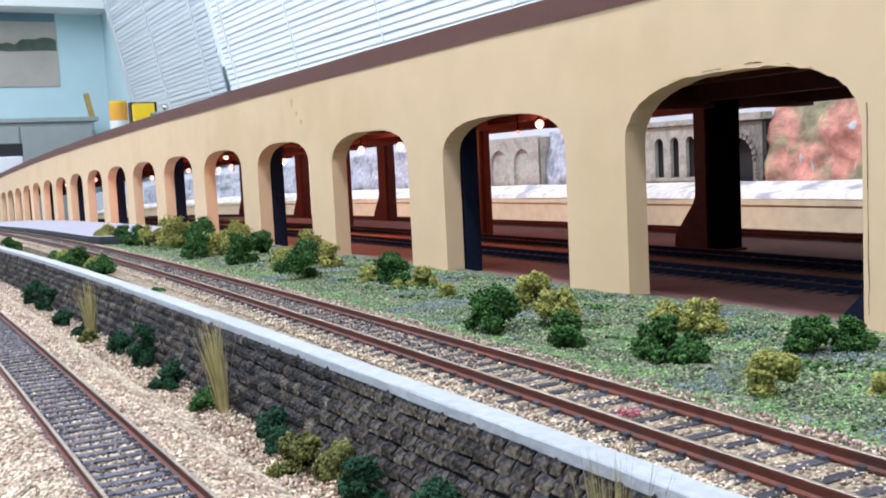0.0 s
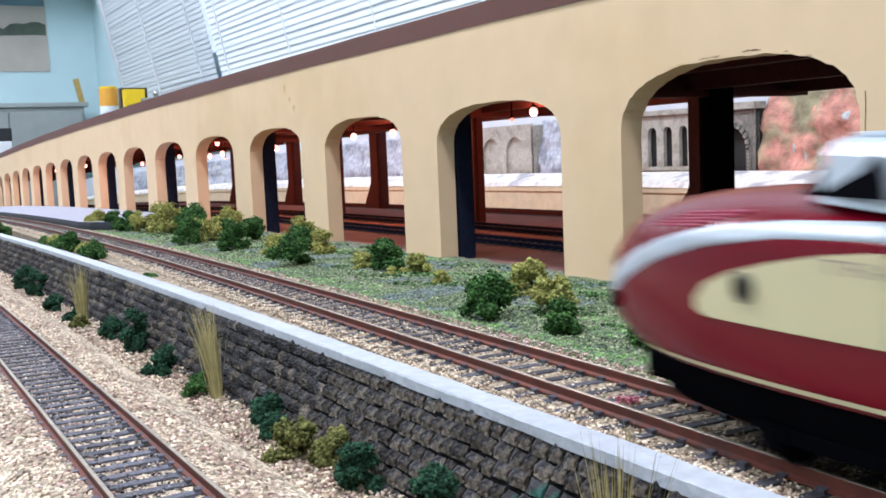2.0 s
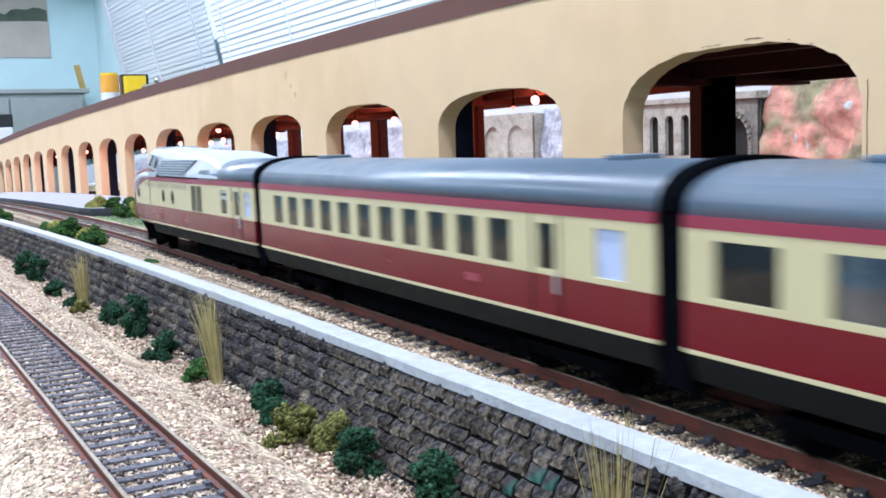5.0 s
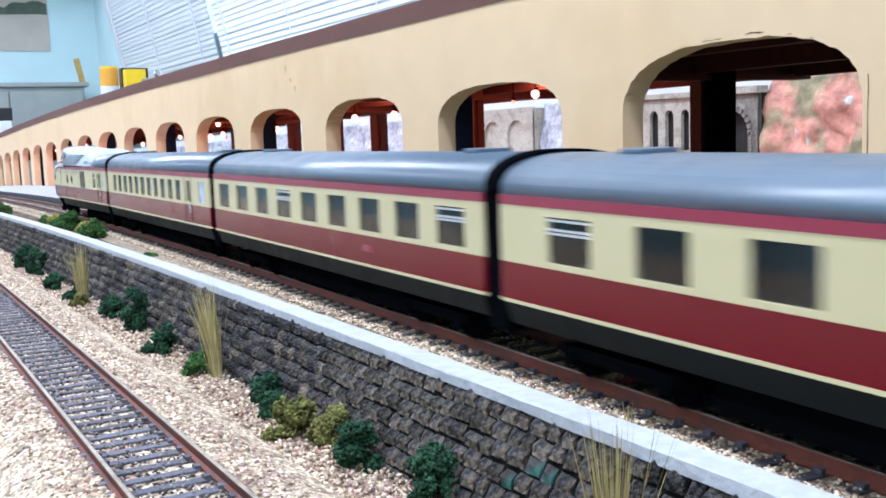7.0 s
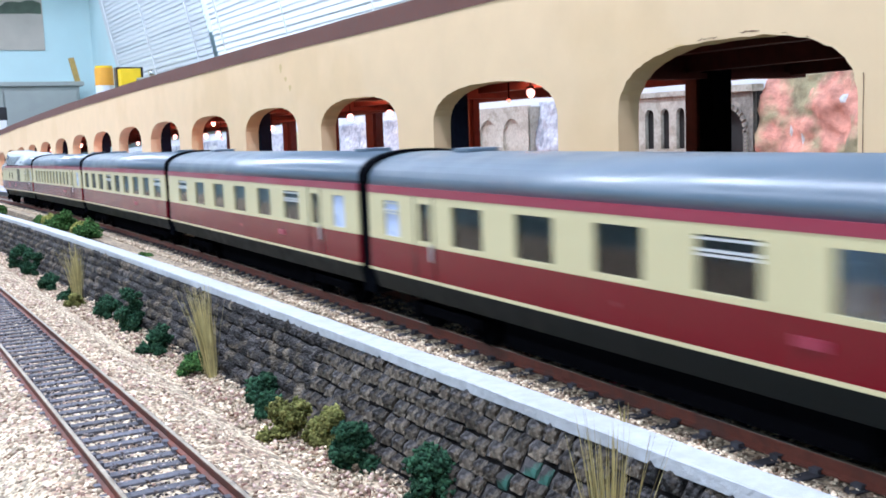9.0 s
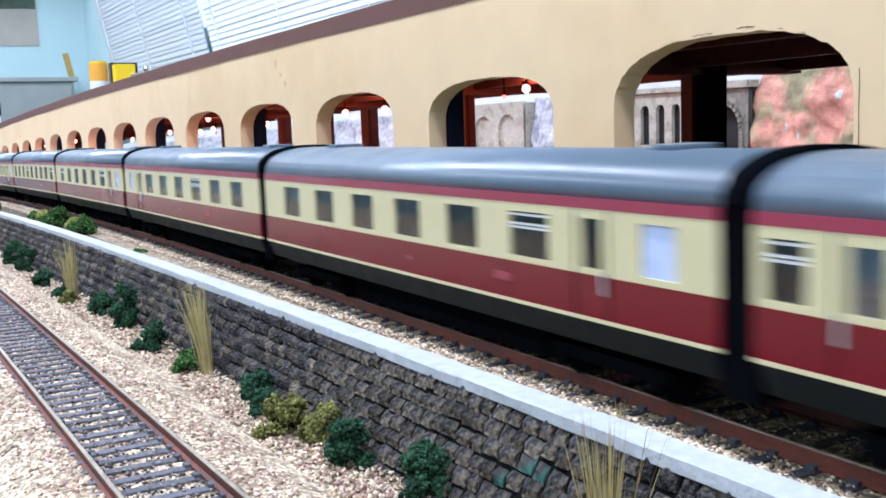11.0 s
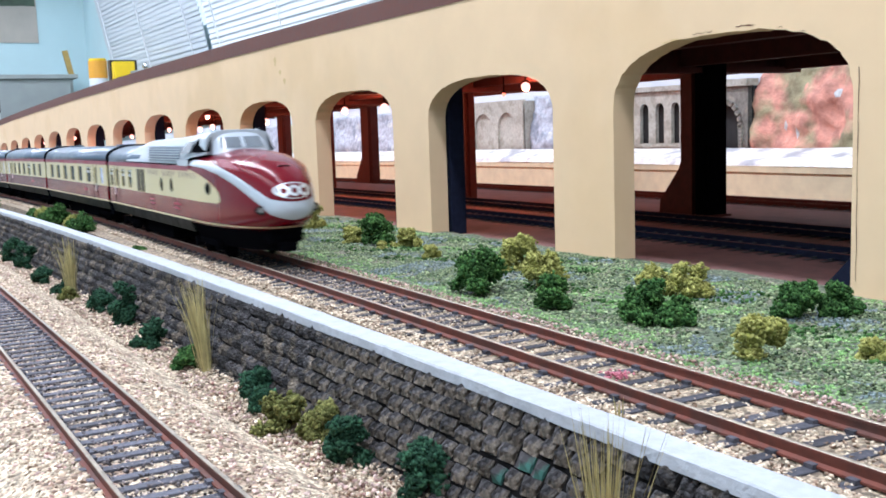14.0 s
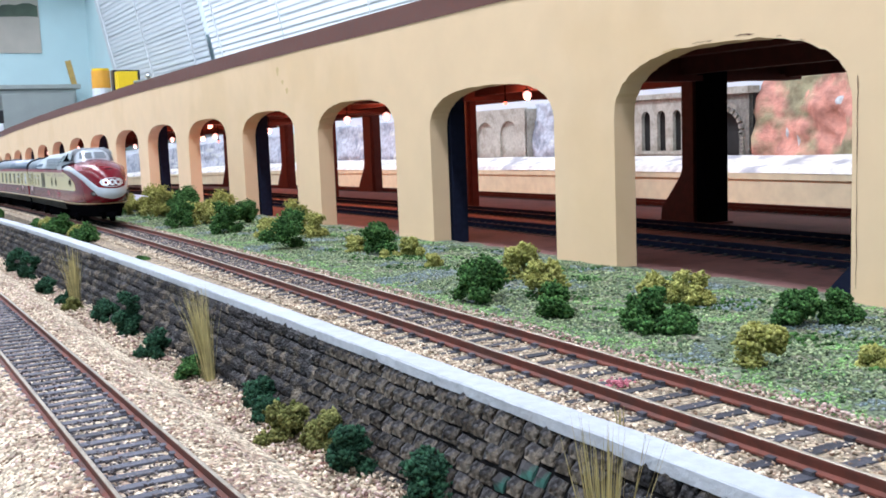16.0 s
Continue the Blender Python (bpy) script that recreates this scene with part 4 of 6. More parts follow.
    for s in (-1, 1):
        rows = []
        for z, y, w in ((0.0422, 0.1820, 0.0117), (0.0464, 0.1787, 0.0105)):
            rows.append([(w * 1.012 * math.sin(a), y - 0.006 * (1 - math.cos(a)) + 0.00025, z) for a in [s * math.radians(4 + 44 * i / 8) for i in range(9)]])
        part("windscreen", patch(rows), T_PALE, car, "glossy windscreen pane, its reflection coloured grey", smooth=True)
    bm = bmesh.new()
    box(bm, -0.0092, 0.0092, 0.1680, 0.1745, 0.0478, 0.0492, 0.0005)
    part("cab_roof", bm, T_SILVER, car)
    for s in (-1, 1):
        bm = bmesh.new()
        for k in range(5):
            a, b = hull(0.0380 - 0.0006 * k, s * (0.74 - 0.02 * k)), hull(0.0372 - 0.0006 * k, s * (0.55 - 0.02 * k))
            cyl(bm, 0.00035, (Vector(a) - Vector(b)).length, Matrix.Translation((Vector(a) + Vector(b)) / 2) @ (Vector(a) - Vector(b)).to_track_quat("Z", "Y").to_matrix().to_4x4(), 6)
        part("nose_vent", bm, T_STRIPE, car)
    # emblem of three rings in an oval, headlights
    em = bmesh.new()
    for dx in (-0.0036, 0.0, 0.0036):
        for i in range(14):
            a0, a1 = 2 * math.pi * i / 14, 2 * math.pi * (i + 1) / 14
            quad = []
            for r, a in ((0.0010, a0), (0.0020, a0), (0.0020, a1), (0.0010, a1)):
                z = 0.0272 + r * math.sin(a)
                x = dx + r * math.cos(a)
                w = interp(z, NOSE_W)
                c = min(1.0, abs(x) / w) ** (2.5 / 2)
                q = 1 - math.acos(c) / (math.pi / 2)
                quad.append(em.verts.new(hull(z, math.copysign(q, x), 0.0006)))
            em.faces.new(quad)
    part("nose_emblem", em, T_FRAME, car, "silver oval emblem of three rings")
    bm = bmesh.new()
    for i in range(40):
        a0, a1 = 2 * math.pi * i / 40, 2 * math.pi * (i + 1) / 40
        quad = []
        for k, a in ((1.0, a0), (1.14, a0), (1.14, a1), (1.0, a1)):
            z, x = 0.0272 + 0.0025 * k * math.sin(a), 0.0060 * k * math.cos(a)
            c = min(1.0, abs(x) / interp(z, NOSE_W)) ** (2.5 / 2)
            quad.append(bm.verts.new(hull(z, math.copysign(1 - math.acos(c) / (math.pi / 2), x), 0.0006)))
        bm.faces.new(quad)
    part("emblem_rim", bm, T_FRAME, car)
    for s in (-1, 1):
        p = Vector(hull(0.0205, s * 0.33, 0.0001))
        lamp = new("headlight")
        lamp.parent, lamp.location, lamp.empty_display_size = car, p, 0.002
        bm = bmesh.new()
        cyl(bm, 0.0016, 0.0008, pose(0, 0, 0, 90, 0, -s * 38) @ Matrix.Diagonal((1.5, 1, 1, 1)), 20)
        part("lamp_bezel", bm, T_SKIRT, lamp)
        bm = bmesh.new()
        cyl(bm, 0.0009, 0.0010, pose(0, 0, 0, 90, 0, -s * 38) @ Matrix.Diagonal((1.5, 1, 1, 1)), 20)
        part("lens", bm, T_INNER, lamp)
    p = hull(0.0355, 0.0, 0.0)
    bm = bmesh.new()
    box(bm, -0.0022, 0.0022, p[1] - 0.001, p[1] + 0.0003, 0.0350, 0.0358, 0.0002)
    part("top_lamp", bm, T_BLACK, car)
    # chin, coupling
    rows = [[hull(0.0132, q / 12, -0.0005 - (0.0134 - z) * 0.45)[:2] + (z,) for q in range(-12, 13)] for z in (0.0134, 0.0052)]
    part("chin_skirt", patch(rows), T_BLACK, car, smooth=True)
    bm = bmesh.new()
    box(bm, -0.0070, 0.0070, 0.206, 0.2235, 0.0074, 0.0126, 0.0020)
    part("coupler_cover", bm, T_BLACK, car)
    bm = bmesh.new()
    box(bm, -0.003, 0.003, 0.2220, 0.2275, 0.0050, 0.0086, 0.0008)
    part("coupler_hook", bm, T_BLACK, car)
    # round windows, grille, side lettering
    for s in (-1, 1):
        for y, z in ((0.1175, 0.0268), (0.1345, 0.0269)):
            bm = bmesh.new()
            cyl(bm, 0.0026, 0.0005, pose(s * (HW + 0.0001), y, z, 0, 90, 0) @ Matrix.Diagonal((1.15, 0.72, 1, 1)), 20)
            part("porthole_rim", bm, T_GRILL, car)
            bm = bmesh.new()
            cyl(bm, 0.0018, 0.0007, pose(s * (HW + 0.0001), y, z, 0, 90, 0) @ Matrix.Diagonal((1.15, 0.72, 1, 1)), 20)
            part("porthole", bm, T_BLACK, car)
        p = Vector(hull(0.0272, s * q_at(0.0272, 0.1877), 0.0003))
        bm = bmesh.new()
        cyl(bm, 0.0024, 0.0005, Matrix.Translation(p) @ pose(0, 0, 0, 0, 90, s * 9), 20)
        part("porthole_rim", bm, T_GRILL, car)
        bm = bmesh.new()
        cyl(bm, 0.0016, 0.0008, Matrix.Translation(p) @ pose(0, 0, 0, 0, 90, s * 9), 20)
        part("porthole", bm, T_BLACK, car)
        bm = bmesh.new()
        for i in (0, 1, 2, 3, 5, 6, 7, 8):
            y = 0.0705 + i * 0.0017
            box(bm, min(s * (HW - 0.0001), s * (HW + 0.0003)), max(s * (HW - 0.0001), s * (HW + 0.0003)), y, y + 0.0010, 0.0222, 0.0326)
        part("side_grille", bm, T_GRILL, car)
        cu = bpy.data.curves.new("side_lettering", "FONT")
        cu.body, cu.size, cu.space_character, cu.space_word = "TRANS  EUROP  EXPRESS", 0.0030, 1.35, 1.5
        cu.align_x = "CENTER"
        tmp = bpy.data.objects.new("side_lettering_curve", cu)
        me = bpy.data.meshes.new_from_object(tmp)
        me.materials.append(T_TEXT)
        bpy.data.objects.remove(tmp)
        xs = [v.co.x for v in me.vertices]
        k = 0.080 / (max(xs) - min(xs))
        for v in me.vertices:
            v.co.x *= k
        tx = new("side_lettering", me)
        tx.parent = car
        tx.location = (s * (HW + 0.0002), 0.1325, 0.0306)
        tx.rotation_euler = (math.pi / 2, 0, s * math.pi / 2)
        for a, b, z in ((0.095, 0.101, 0.0190), (0.095, 0.103, 0.0172), (0.137, 0.147, 0.0188), (0.137, 0.145, 0.0170)):
            bm = bmesh.new()
            box(bm, min(s * HW, s * (HW + 0.0002)), max(s * HW, s * (HW + 0.0002)), a, b, z, z + 0.0009)
            part("data_panel", bm, T_STRIPE, car)
    end_plate(car, y0, -0.0034)
    bogie(car, 0.036)
    bogie(car, 0.172)
    return car


WIN_A = [(0.0176 + 0.0138 * i, 0.0176 + 0.0138 * i + 0.0088) for i in range(11)] + [(0.1745, 0.1800), (0.1930, 0.2010)]
WIN_B = [(0.0103 + 0.0222 * i, 0.0103 + 0.0222 * i + 0.0131) for i in range(9)]
WIN_C = [(0.0209 + 0.0261 * i, 0.0209 + 0.0261 * i + 0.0134) for i in range(6)] + [(0.1752, 0.1808), (0.1914, 0.1998)]
WIN_D = [(CAR - b, CAR - a) for a, b in WIN_C]


def on_track(y, length, flip=False):
    a, b = (y + 0.036, y + length - 0.036) if not flip else (y - length + 0.036, y - 0.036)
    A, B = Vector((track_x(a), a, sag(a))), Vector((track_x(b), b, sag(b)))
    v = B - A
    m = pose(0, 0, 0, math.degrees(math.atan2(v.z, v.y)), 0, -math.degrees(math.atan2(v.x, v.y)))
    if flip:
        m = m @ pose(0, 0, 0, 0, 0, 180)
    m.translation = (A if not flip else B) - m.to_3x3() @ Vector((0, 0.036, 0))
    return m


def first_gap(t):
    """Where the joint behind the leading power car stands along the track."""
    return -0.396457 + t * (0.170557 + t * (-0.0075368 + t * (0.00061768 + t * -0.000014999)))


# ---------------------------------------------------------------- planting
def lobes_points(rng, lobes, n):
    pts = []
    tot = sum(r ** 2 for *_, r in lobes)
    for x, y, z, r in lobes:
        for _ in range(int(n * r ** 2 / tot)):
            v = rng.normal(size=3)
            v /= np.linalg.norm(v)
            k = r * (0.60 + 0.55 * rng.random()) * (1 + 0.22 * math.sin(7 * v[0] + 5 * v[1] + x * 900))
            p = (x + v[0] * k, y + v[1] * k, z + v[2] * k * 0.85)
            if p[2] > -0.0008:
                pts.append(p)
    return np.array(pts)


def bush(x, y, size, material, label, seed, tall=1.0, z=None, group="foam bushes"):
    """A clump of ground foam: several lobes covered in crumbs."""
    rng = np.random.default_rng(seed)
    lobes = []
    for i in range(20):
        a = rng.uniform(0, 6.28)
        up = rng.random() ** 0.8
        d = size * rng.uniform(0.25, 0.80) * (1 - 0.55 * up)
        r = size * rng.uniform(0.14, 0.29)
        lobes.append((d * math.cos(a), d * math.sin(a) * 0.9, r * 0.4 + size * tall * 0.95 * up, r))
    pts = lobes_points(rng, lobes, 2700)
    sz = rng.uniform(0.00028, 0.00074, len(pts)) * (0.75 + size * 25)
    ob = grains("bush", pts, sz, material, octa(), squash=1.0, jitter=0.5, kind="", seed=seed)
    me = ob.data
    # dark core that closes the gaps
    bm = bmesh.new()
    bm.from_mesh(me)
    for lx, ly, lz, r in lobes:
        ball(bm, r * 0.48, Matrix.Translation((lx, ly, max(lz, r * 0.3))), 1)
    bm.to_mesh(me)
    bm.free()
    ob.location = (x, y, (sag(y) - 0.0046 if z is None else z))
    return tagged(ob, label, "bush", group)


def grass_tuft(x, y, z, h, n, seed, label, spread=0.0009, lean=(0.0, 0.0)):
    rng = random.Random(seed)
    verts, faces = [], []
    for _ in range(n):
        a, d = rng.uniform(0, 6.28), abs(rng.gauss(0, spread))
        bx, by = d * math.cos(a), d * math.sin(a)
        hh = h * rng.uniform(0.45, 1.05)
        k = rng.uniform(0.05, 0.33) if rng.random() < 0.85 else rng.uniform(0.3, 0.7)
        tx, ty = bx + math.cos(a) * hh * k * 0.5 + lean[0] * hh, by + math.sin(a) * hh * k * 0.5 + lean[1] * hh
        w = 0.00016
        px, py = -math.sin(a) * w, math.cos(a) * w
        qx, qy = math.cos(a + 0.8) * w, math.sin(a + 0.8) * w
        i = len(verts)
        mx, my = bx + (tx - bx) * 0.42, by + (ty - by) * 0.42
        verts += [(bx + px, by + py, 0), (bx - px, by - py, 0), (bx + qx, by + qy, 0), (mx + px, my + py, hh * 0.55), (mx - px, my - py, hh * 0.55), (mx + qx, my + qy, hh * 0.55), (tx, ty, hh)]
        for p, q in ((0, 1), (1, 2), (2, 0)):
            faces += [(i + p, i + q, i + 3 + q, i + 3 + p), (i + 3 + p, i + 3 + q, i + 6)]
    ob = from_lists("grass_tuft", verts, faces, DRY_GRASS)
    ob.location = (x, y, z)
    return tagged(ob, label, "grass tuft", "dry grass tufts")


def planting():
    G, D, O, U = FOAM_GREEN, FOAM_DARK, FOAM_OLIVE, FOAM_DULL
    lg, lo = "green foam bush on the turf strip", "olive yellow foam bush on the turf strip"
    top = ((0.0402, 0.2676, 0.0098, G), (0.0749, 0.2954, 0.0084, O), (0.0598, 0.2603, 0.0081, O), (0.0423, 0.2305, 0.0064, G), (0.0506, 0.2015, 0.0070, G), (0.0524, 0.1908, 0.0053, G),
           (0.0815, 0.2193, 0.0071, O), (0.0779, 0.2281, 0.0062, O), (0.0824, 0.1778, 0.0071, G), (0.0933, 0.1758, 0.0060, G), (0.0412, 0.1536, 0.0065, O), (0.0743, 0.4091, 0.0102, G),
           (0.0697, 0.4214, 0.0052, O), (0.0801, 0.3895, 0.0059, O), (0.0692, 0.3914, 0.0027, O), (0.0709, 0.3517, 0.0036, O), (0.0531, 0.4641, 0.0122, G), (0.0827, 0.5049, 0.0085, O),
           (0.0676, 0.5274, 0.0075, O), (0.0974, 0.5670, 0.0109, O), (0.0580, 0.5776, 0.0115, G), (0.0895, 0.6955, 0.0114, O), (0.0522, 0.6475, 0.0112, G), (0.0591, 0.1398, 0.0034, O),
           (0.0960, 0.7000, 0.0125, O), (0.0780, 0.7300, 0.0125, G), (0.0680, 0.7700, 0.0150, O), (0.0600, 0.8100, 0.0120, O), (0.0850, 0.7600, 0.0140, G), (0.0560, 0.8450, 0.0115, G),
           (0.0470, 0.9100, 0.0120, O), (0.0530, 0.8850, 0.0100, G), (0.0450, 0.9300, 0.0090, O), (0.0820, 0.8000, 0.0130, O), (0.0640, 0.6600, 0.0110, O), (0.0900, 0.6350, 0.0110, G))
    for i, (x, y, s, m) in enumerate(top):
        bush(x, y, s * 1.30, m, lg if m is G else lo, 100 + i, tall=1.0)
    # beside the coping
    for i, (x, y, s, m, l) in enumerate(((-0.0190, 0.672, 0.0115, G, "green foam bush behind the coping"), (-0.0200, 0.712, 0.0080, O, "olive foam bush behind the coping"), (-0.0170, 0.590, 0.0105, G, "green foam bush behind the coping"),
                                         (-0.0170, 0.618, 0.0080, O, "olive foam bush behind the coping"), (-0.0185, 0.755, 0.0060, G, "green foam bush behind the coping"), (-0.0150, 0.470, 0.0042, G, "small green foam tuft behind the coping"), (-0.0300, 0.93, 0.010, G, "green foam bush behind the coping"))):
        bush(x, y, s * 1.1, m, l, 200 + i, tall=0.8 if s > 0.005 else 0.3)
    # along the wall foot
    foot = ((-0.0520, 0.618, 0.0090, D, 1.6), (-0.0500, 0.575, 0.0090, D, 1.8), (-0.0520, 0.510, 0.0080, D, 0.9), (-0.0495, 0.470, 0.0080, D, 0.8), (-0.0500, 0.447, 0.0062, U, 0.9), (-0.0455, 0.405, 0.0085, D, 1.0),
            (-0.0440, 0.372, 0.0080, D, 2.2), (-0.0455, 0.327, 0.0085, D, 1.1), (-0.0450, 0.290, 0.0068, G, 1.0), (-0.0400, 0.247, 0.0080, D, 0.9), (-0.0430, 0.232, 0.0065, D, 0.8), (-0.0445, 0.2150, 0.0090, U, 0.9), (-0.0400, 0.2050, 0.0080, U, 0.9),
            (-0.0415, 0.1860, 0.0080, D, 1.2), (-0.0375, 0.1620, 0.0095, D, 1.0))
    for i, (x, y, s, m, tall) in enumerate(foot):
        bush(x, y, s * 0.9, m, ("dull olive" if m is U else "dark green") + " foam bush at the foot of the retaining wall", 300 + i, tall, sag(y) - 0.0200)
    grass_tuft(-0.0420, 0.284, sag(0.284) - 0.0195, 0.0270, 150, 1, "tall dry yellow grass tuft against the retaining wall", lean=(0.0, 0.38))
    grass_tuft(-0.0485, 0.452, sag(0.452) - 0.0195, 0.0270, 130, 2, "tall dry yellow grass tuft against the retaining wall", lean=(0.0, 0.25))
    grass_tuft(-0.0409, 0.1045, -0.0215, 0.0320, 150, 3, "tall dry yellow grass tuft against the retaining wall")
    grass_tuft(-0.0140, 0.1335, -0.0035, 0.0055, 6, 4, "few dry stalks in the ballast beside the rail", spread=0.0005)


def scatter():
    rg = np.random.default_rng(11)

    def field(n, ya, yb, fx, fz, lo, hi, power=1.6):
        y = ya + (yb - ya) * rg.random(n) ** power
        pts = np.empty((n, 3))
        for i, yy in enumerate(y):
            x = fx(yy)
            pts[i] = (x, yy, fz(x, yy) + sag(yy))
        return pts, rg.uniform(lo, hi, n)

    def low_z(x, y):
        c = 0.3 * (lower_x(y) + 0.0792) + 0.7 * (cap_x(y) + 0.0198)
        d = x - c
        return max(interp(d, ((-0.24, -0.0195), (-0.115, -0.0185), (-0.106, -0.0175), (-0.058, -0.0178), (-0.050, -0.0192), (-0.030, -0.0205))),
                   interp(x - lower_x(y), ((-0.028, -0.0190), (-0.0185, -0.0134), (-0.0100, -0.0130), (-0.0092, -0.0142), (0.0092, -0.0142), (0.0100, -0.0130), (0.0180, -0.0134), (0.0290, -0.0190))))

    oc, cu = octa(), cube8()
    # lower terrace
    pts, sz = field(60000, 0.06, 0.95, lambda y: rg.uniform(-0.135, -0.036) + 0.7 * (cap_x(y) + 0.02), low_z, 0.0003, 0.00072)
    grains("gravel_lower", pts, sz, STONES, oc, label="tan gravel chips on the lower terrace", seed=2)
    pts, sz = field(14000, 0.06, 0.95, lambda y: rg.uniform(-0.135, -0.040) + 0.7 * (cap_x(y) + 0.02), low_z, 0.0003, 0.00078)
    grains("gravel_lower_pink", pts, sz, STONES_PINK, oc, label="pinkish gravel chips on the lower terrace", seed=3)

    pts, sz = field(15000, 0.06, 1.2, lambda y: lower_x(y) + rg.uniform(-0.0128, 0.0128), lambda x, y: -0.01365, 0.00025, 0.00055)
    grains("gravel_lower_dark", pts, sz, STONES_DARK, oc, label="dark oily ballast chips between the lower rails", seed=12)
    pts, sz = field(9000, 0.22, 1.4, lambda y: track_x(y) + rg.uniform(-0.0080, 0.0080), lambda x, y: -0.0027, 0.00025, 0.00055, 1.0)
    grains("gravel_upper_dark", pts, sz, STONES_DARK, oc, label="dark oily ballast chips between the upper rails", seed=13)

    def up_z(x, y):
        return -0.0029 + 0.0005 * noise.noise((x * 200, y * 200, 0))
    pts, sz = field(26000, 0.06, 1.3, lambda y: track_x(y) + (rg.uniform(-0.0185, 0.0195) if rg.random() < 0.55 else rg.uniform(-0.0195, -0.0125)), up_z, 0.00025, 0.0006)
    keep = pts[:, 0] > np.array([cap_x(y) for y in pts[:, 1]]) + 0.0003
    grains("gravel_upper", pts[keep], sz[keep], STONES, oc, label="tan ballast chips round the upper track", seed=4)
    pts, sz = field(9000, 0.06, 1.3, lambda y: track_x(y) + rg.uniform(0.010, 0.024), lambda x, y: -0.0036, 0.00025, 0.0006)
    grains("gravel_verge", pts, sz, STONES_PINK, oc, label="pinkish ballast chips along the turf", seed=5)

    # ground foam on the turf strip
    def turf_x(y):
        a = track_x(y) + 0.021
        return a + (0.119 - a) * rg.random()
    pts, sz = field(90000, 0.05, 1.0, turf_x, lambda x, y: turf_z(x, y) + 0.0001, 0.00022, 0.00062)
    f = np.array([noise.noise((p[0] * 38, p[1] * 38, 0)) + 0.5 * noise.noise((p[0] * 120, p[1] * 120, 4)) for p in pts])
    edge = np.array([p[0] - track_x(p[1]) for p in pts])
    hollow = noise_far(pts) > 0.40
    bright = ~hollow & ((f > 0.30) | (edge < 0.031 + 0.008 * f))
    grey = ~hollow & ~bright & (f < -0.24)
    a = ~bright & ~grey & ~hollow
    grains("turf_foam", pts[a], sz[a], TURF, oc, label="mixed green ground foam", seed=6)
    grains("turf_foam_bright", pts[bright], sz[bright] * 0.8, TURF_BRIGHT, oc, label="bright green fine ground foam", seed=7)
    grains("turf_foam_dusty", pts[grey], sz[grey], TURF_GREY, oc, label="dusty blue-green ground foam", seed=9)
    pts, sz = field(4000, 0.05, 1.0, turf_x, lambda x, y: turf_z(x, y) + 0.0003, 0.0003, 0.00075)
    grains("turf_foam_coarse", pts, sz, TURF, oc, label="coarse grey-green ground foam crumbs", seed=14)
    pts, sz = field(12000, 0.05, 1.0, lambda y: rg.uniform(0.055, 0.119), lambda x, y: turf_z(x, y) + 0.0004, 0.0003, 0.0009)
    f = np.array([noise.noise((p[0] * 45 + 7, p[1] * 45, 3)) for p in pts])
    grains("turf_foam_dark", pts[f > 0.14], sz[f > 0.14], FOAM_GREEN, oc, label="dark green coarse ground foam", seed=8)


def pink_crumb():
    rg = np.random.default_rng(5)
    pts = rg.normal(size=(60, 3)) * (0.0014, 0.0014, 0.0004) + (0, 0, 0.0004)
    ob = grains("foam_crumb", pts, rg.uniform(0.0003, 0.0006, 60), PINK, octa(), kind="", seed=5)
    ob.location = (0.0044, 0.1563, -0.0026)
    tagged(ob, "pink foam crumb lying between the rails", "crumb")


def noise_far(pts):
    return np.array([noise.noise((p[0] * 90 + 3, p[1] * 90, 5)) for p in pts])


# ---------------------------------------------------------------- retaining wall
BATTER = 0.0125
# stones spattered with turquoise paint: place along the wall, course
TEAL = ((0.145, 3), (0.136, 4))
W_TOP, W_FOOT = -0.0012, -0.0215


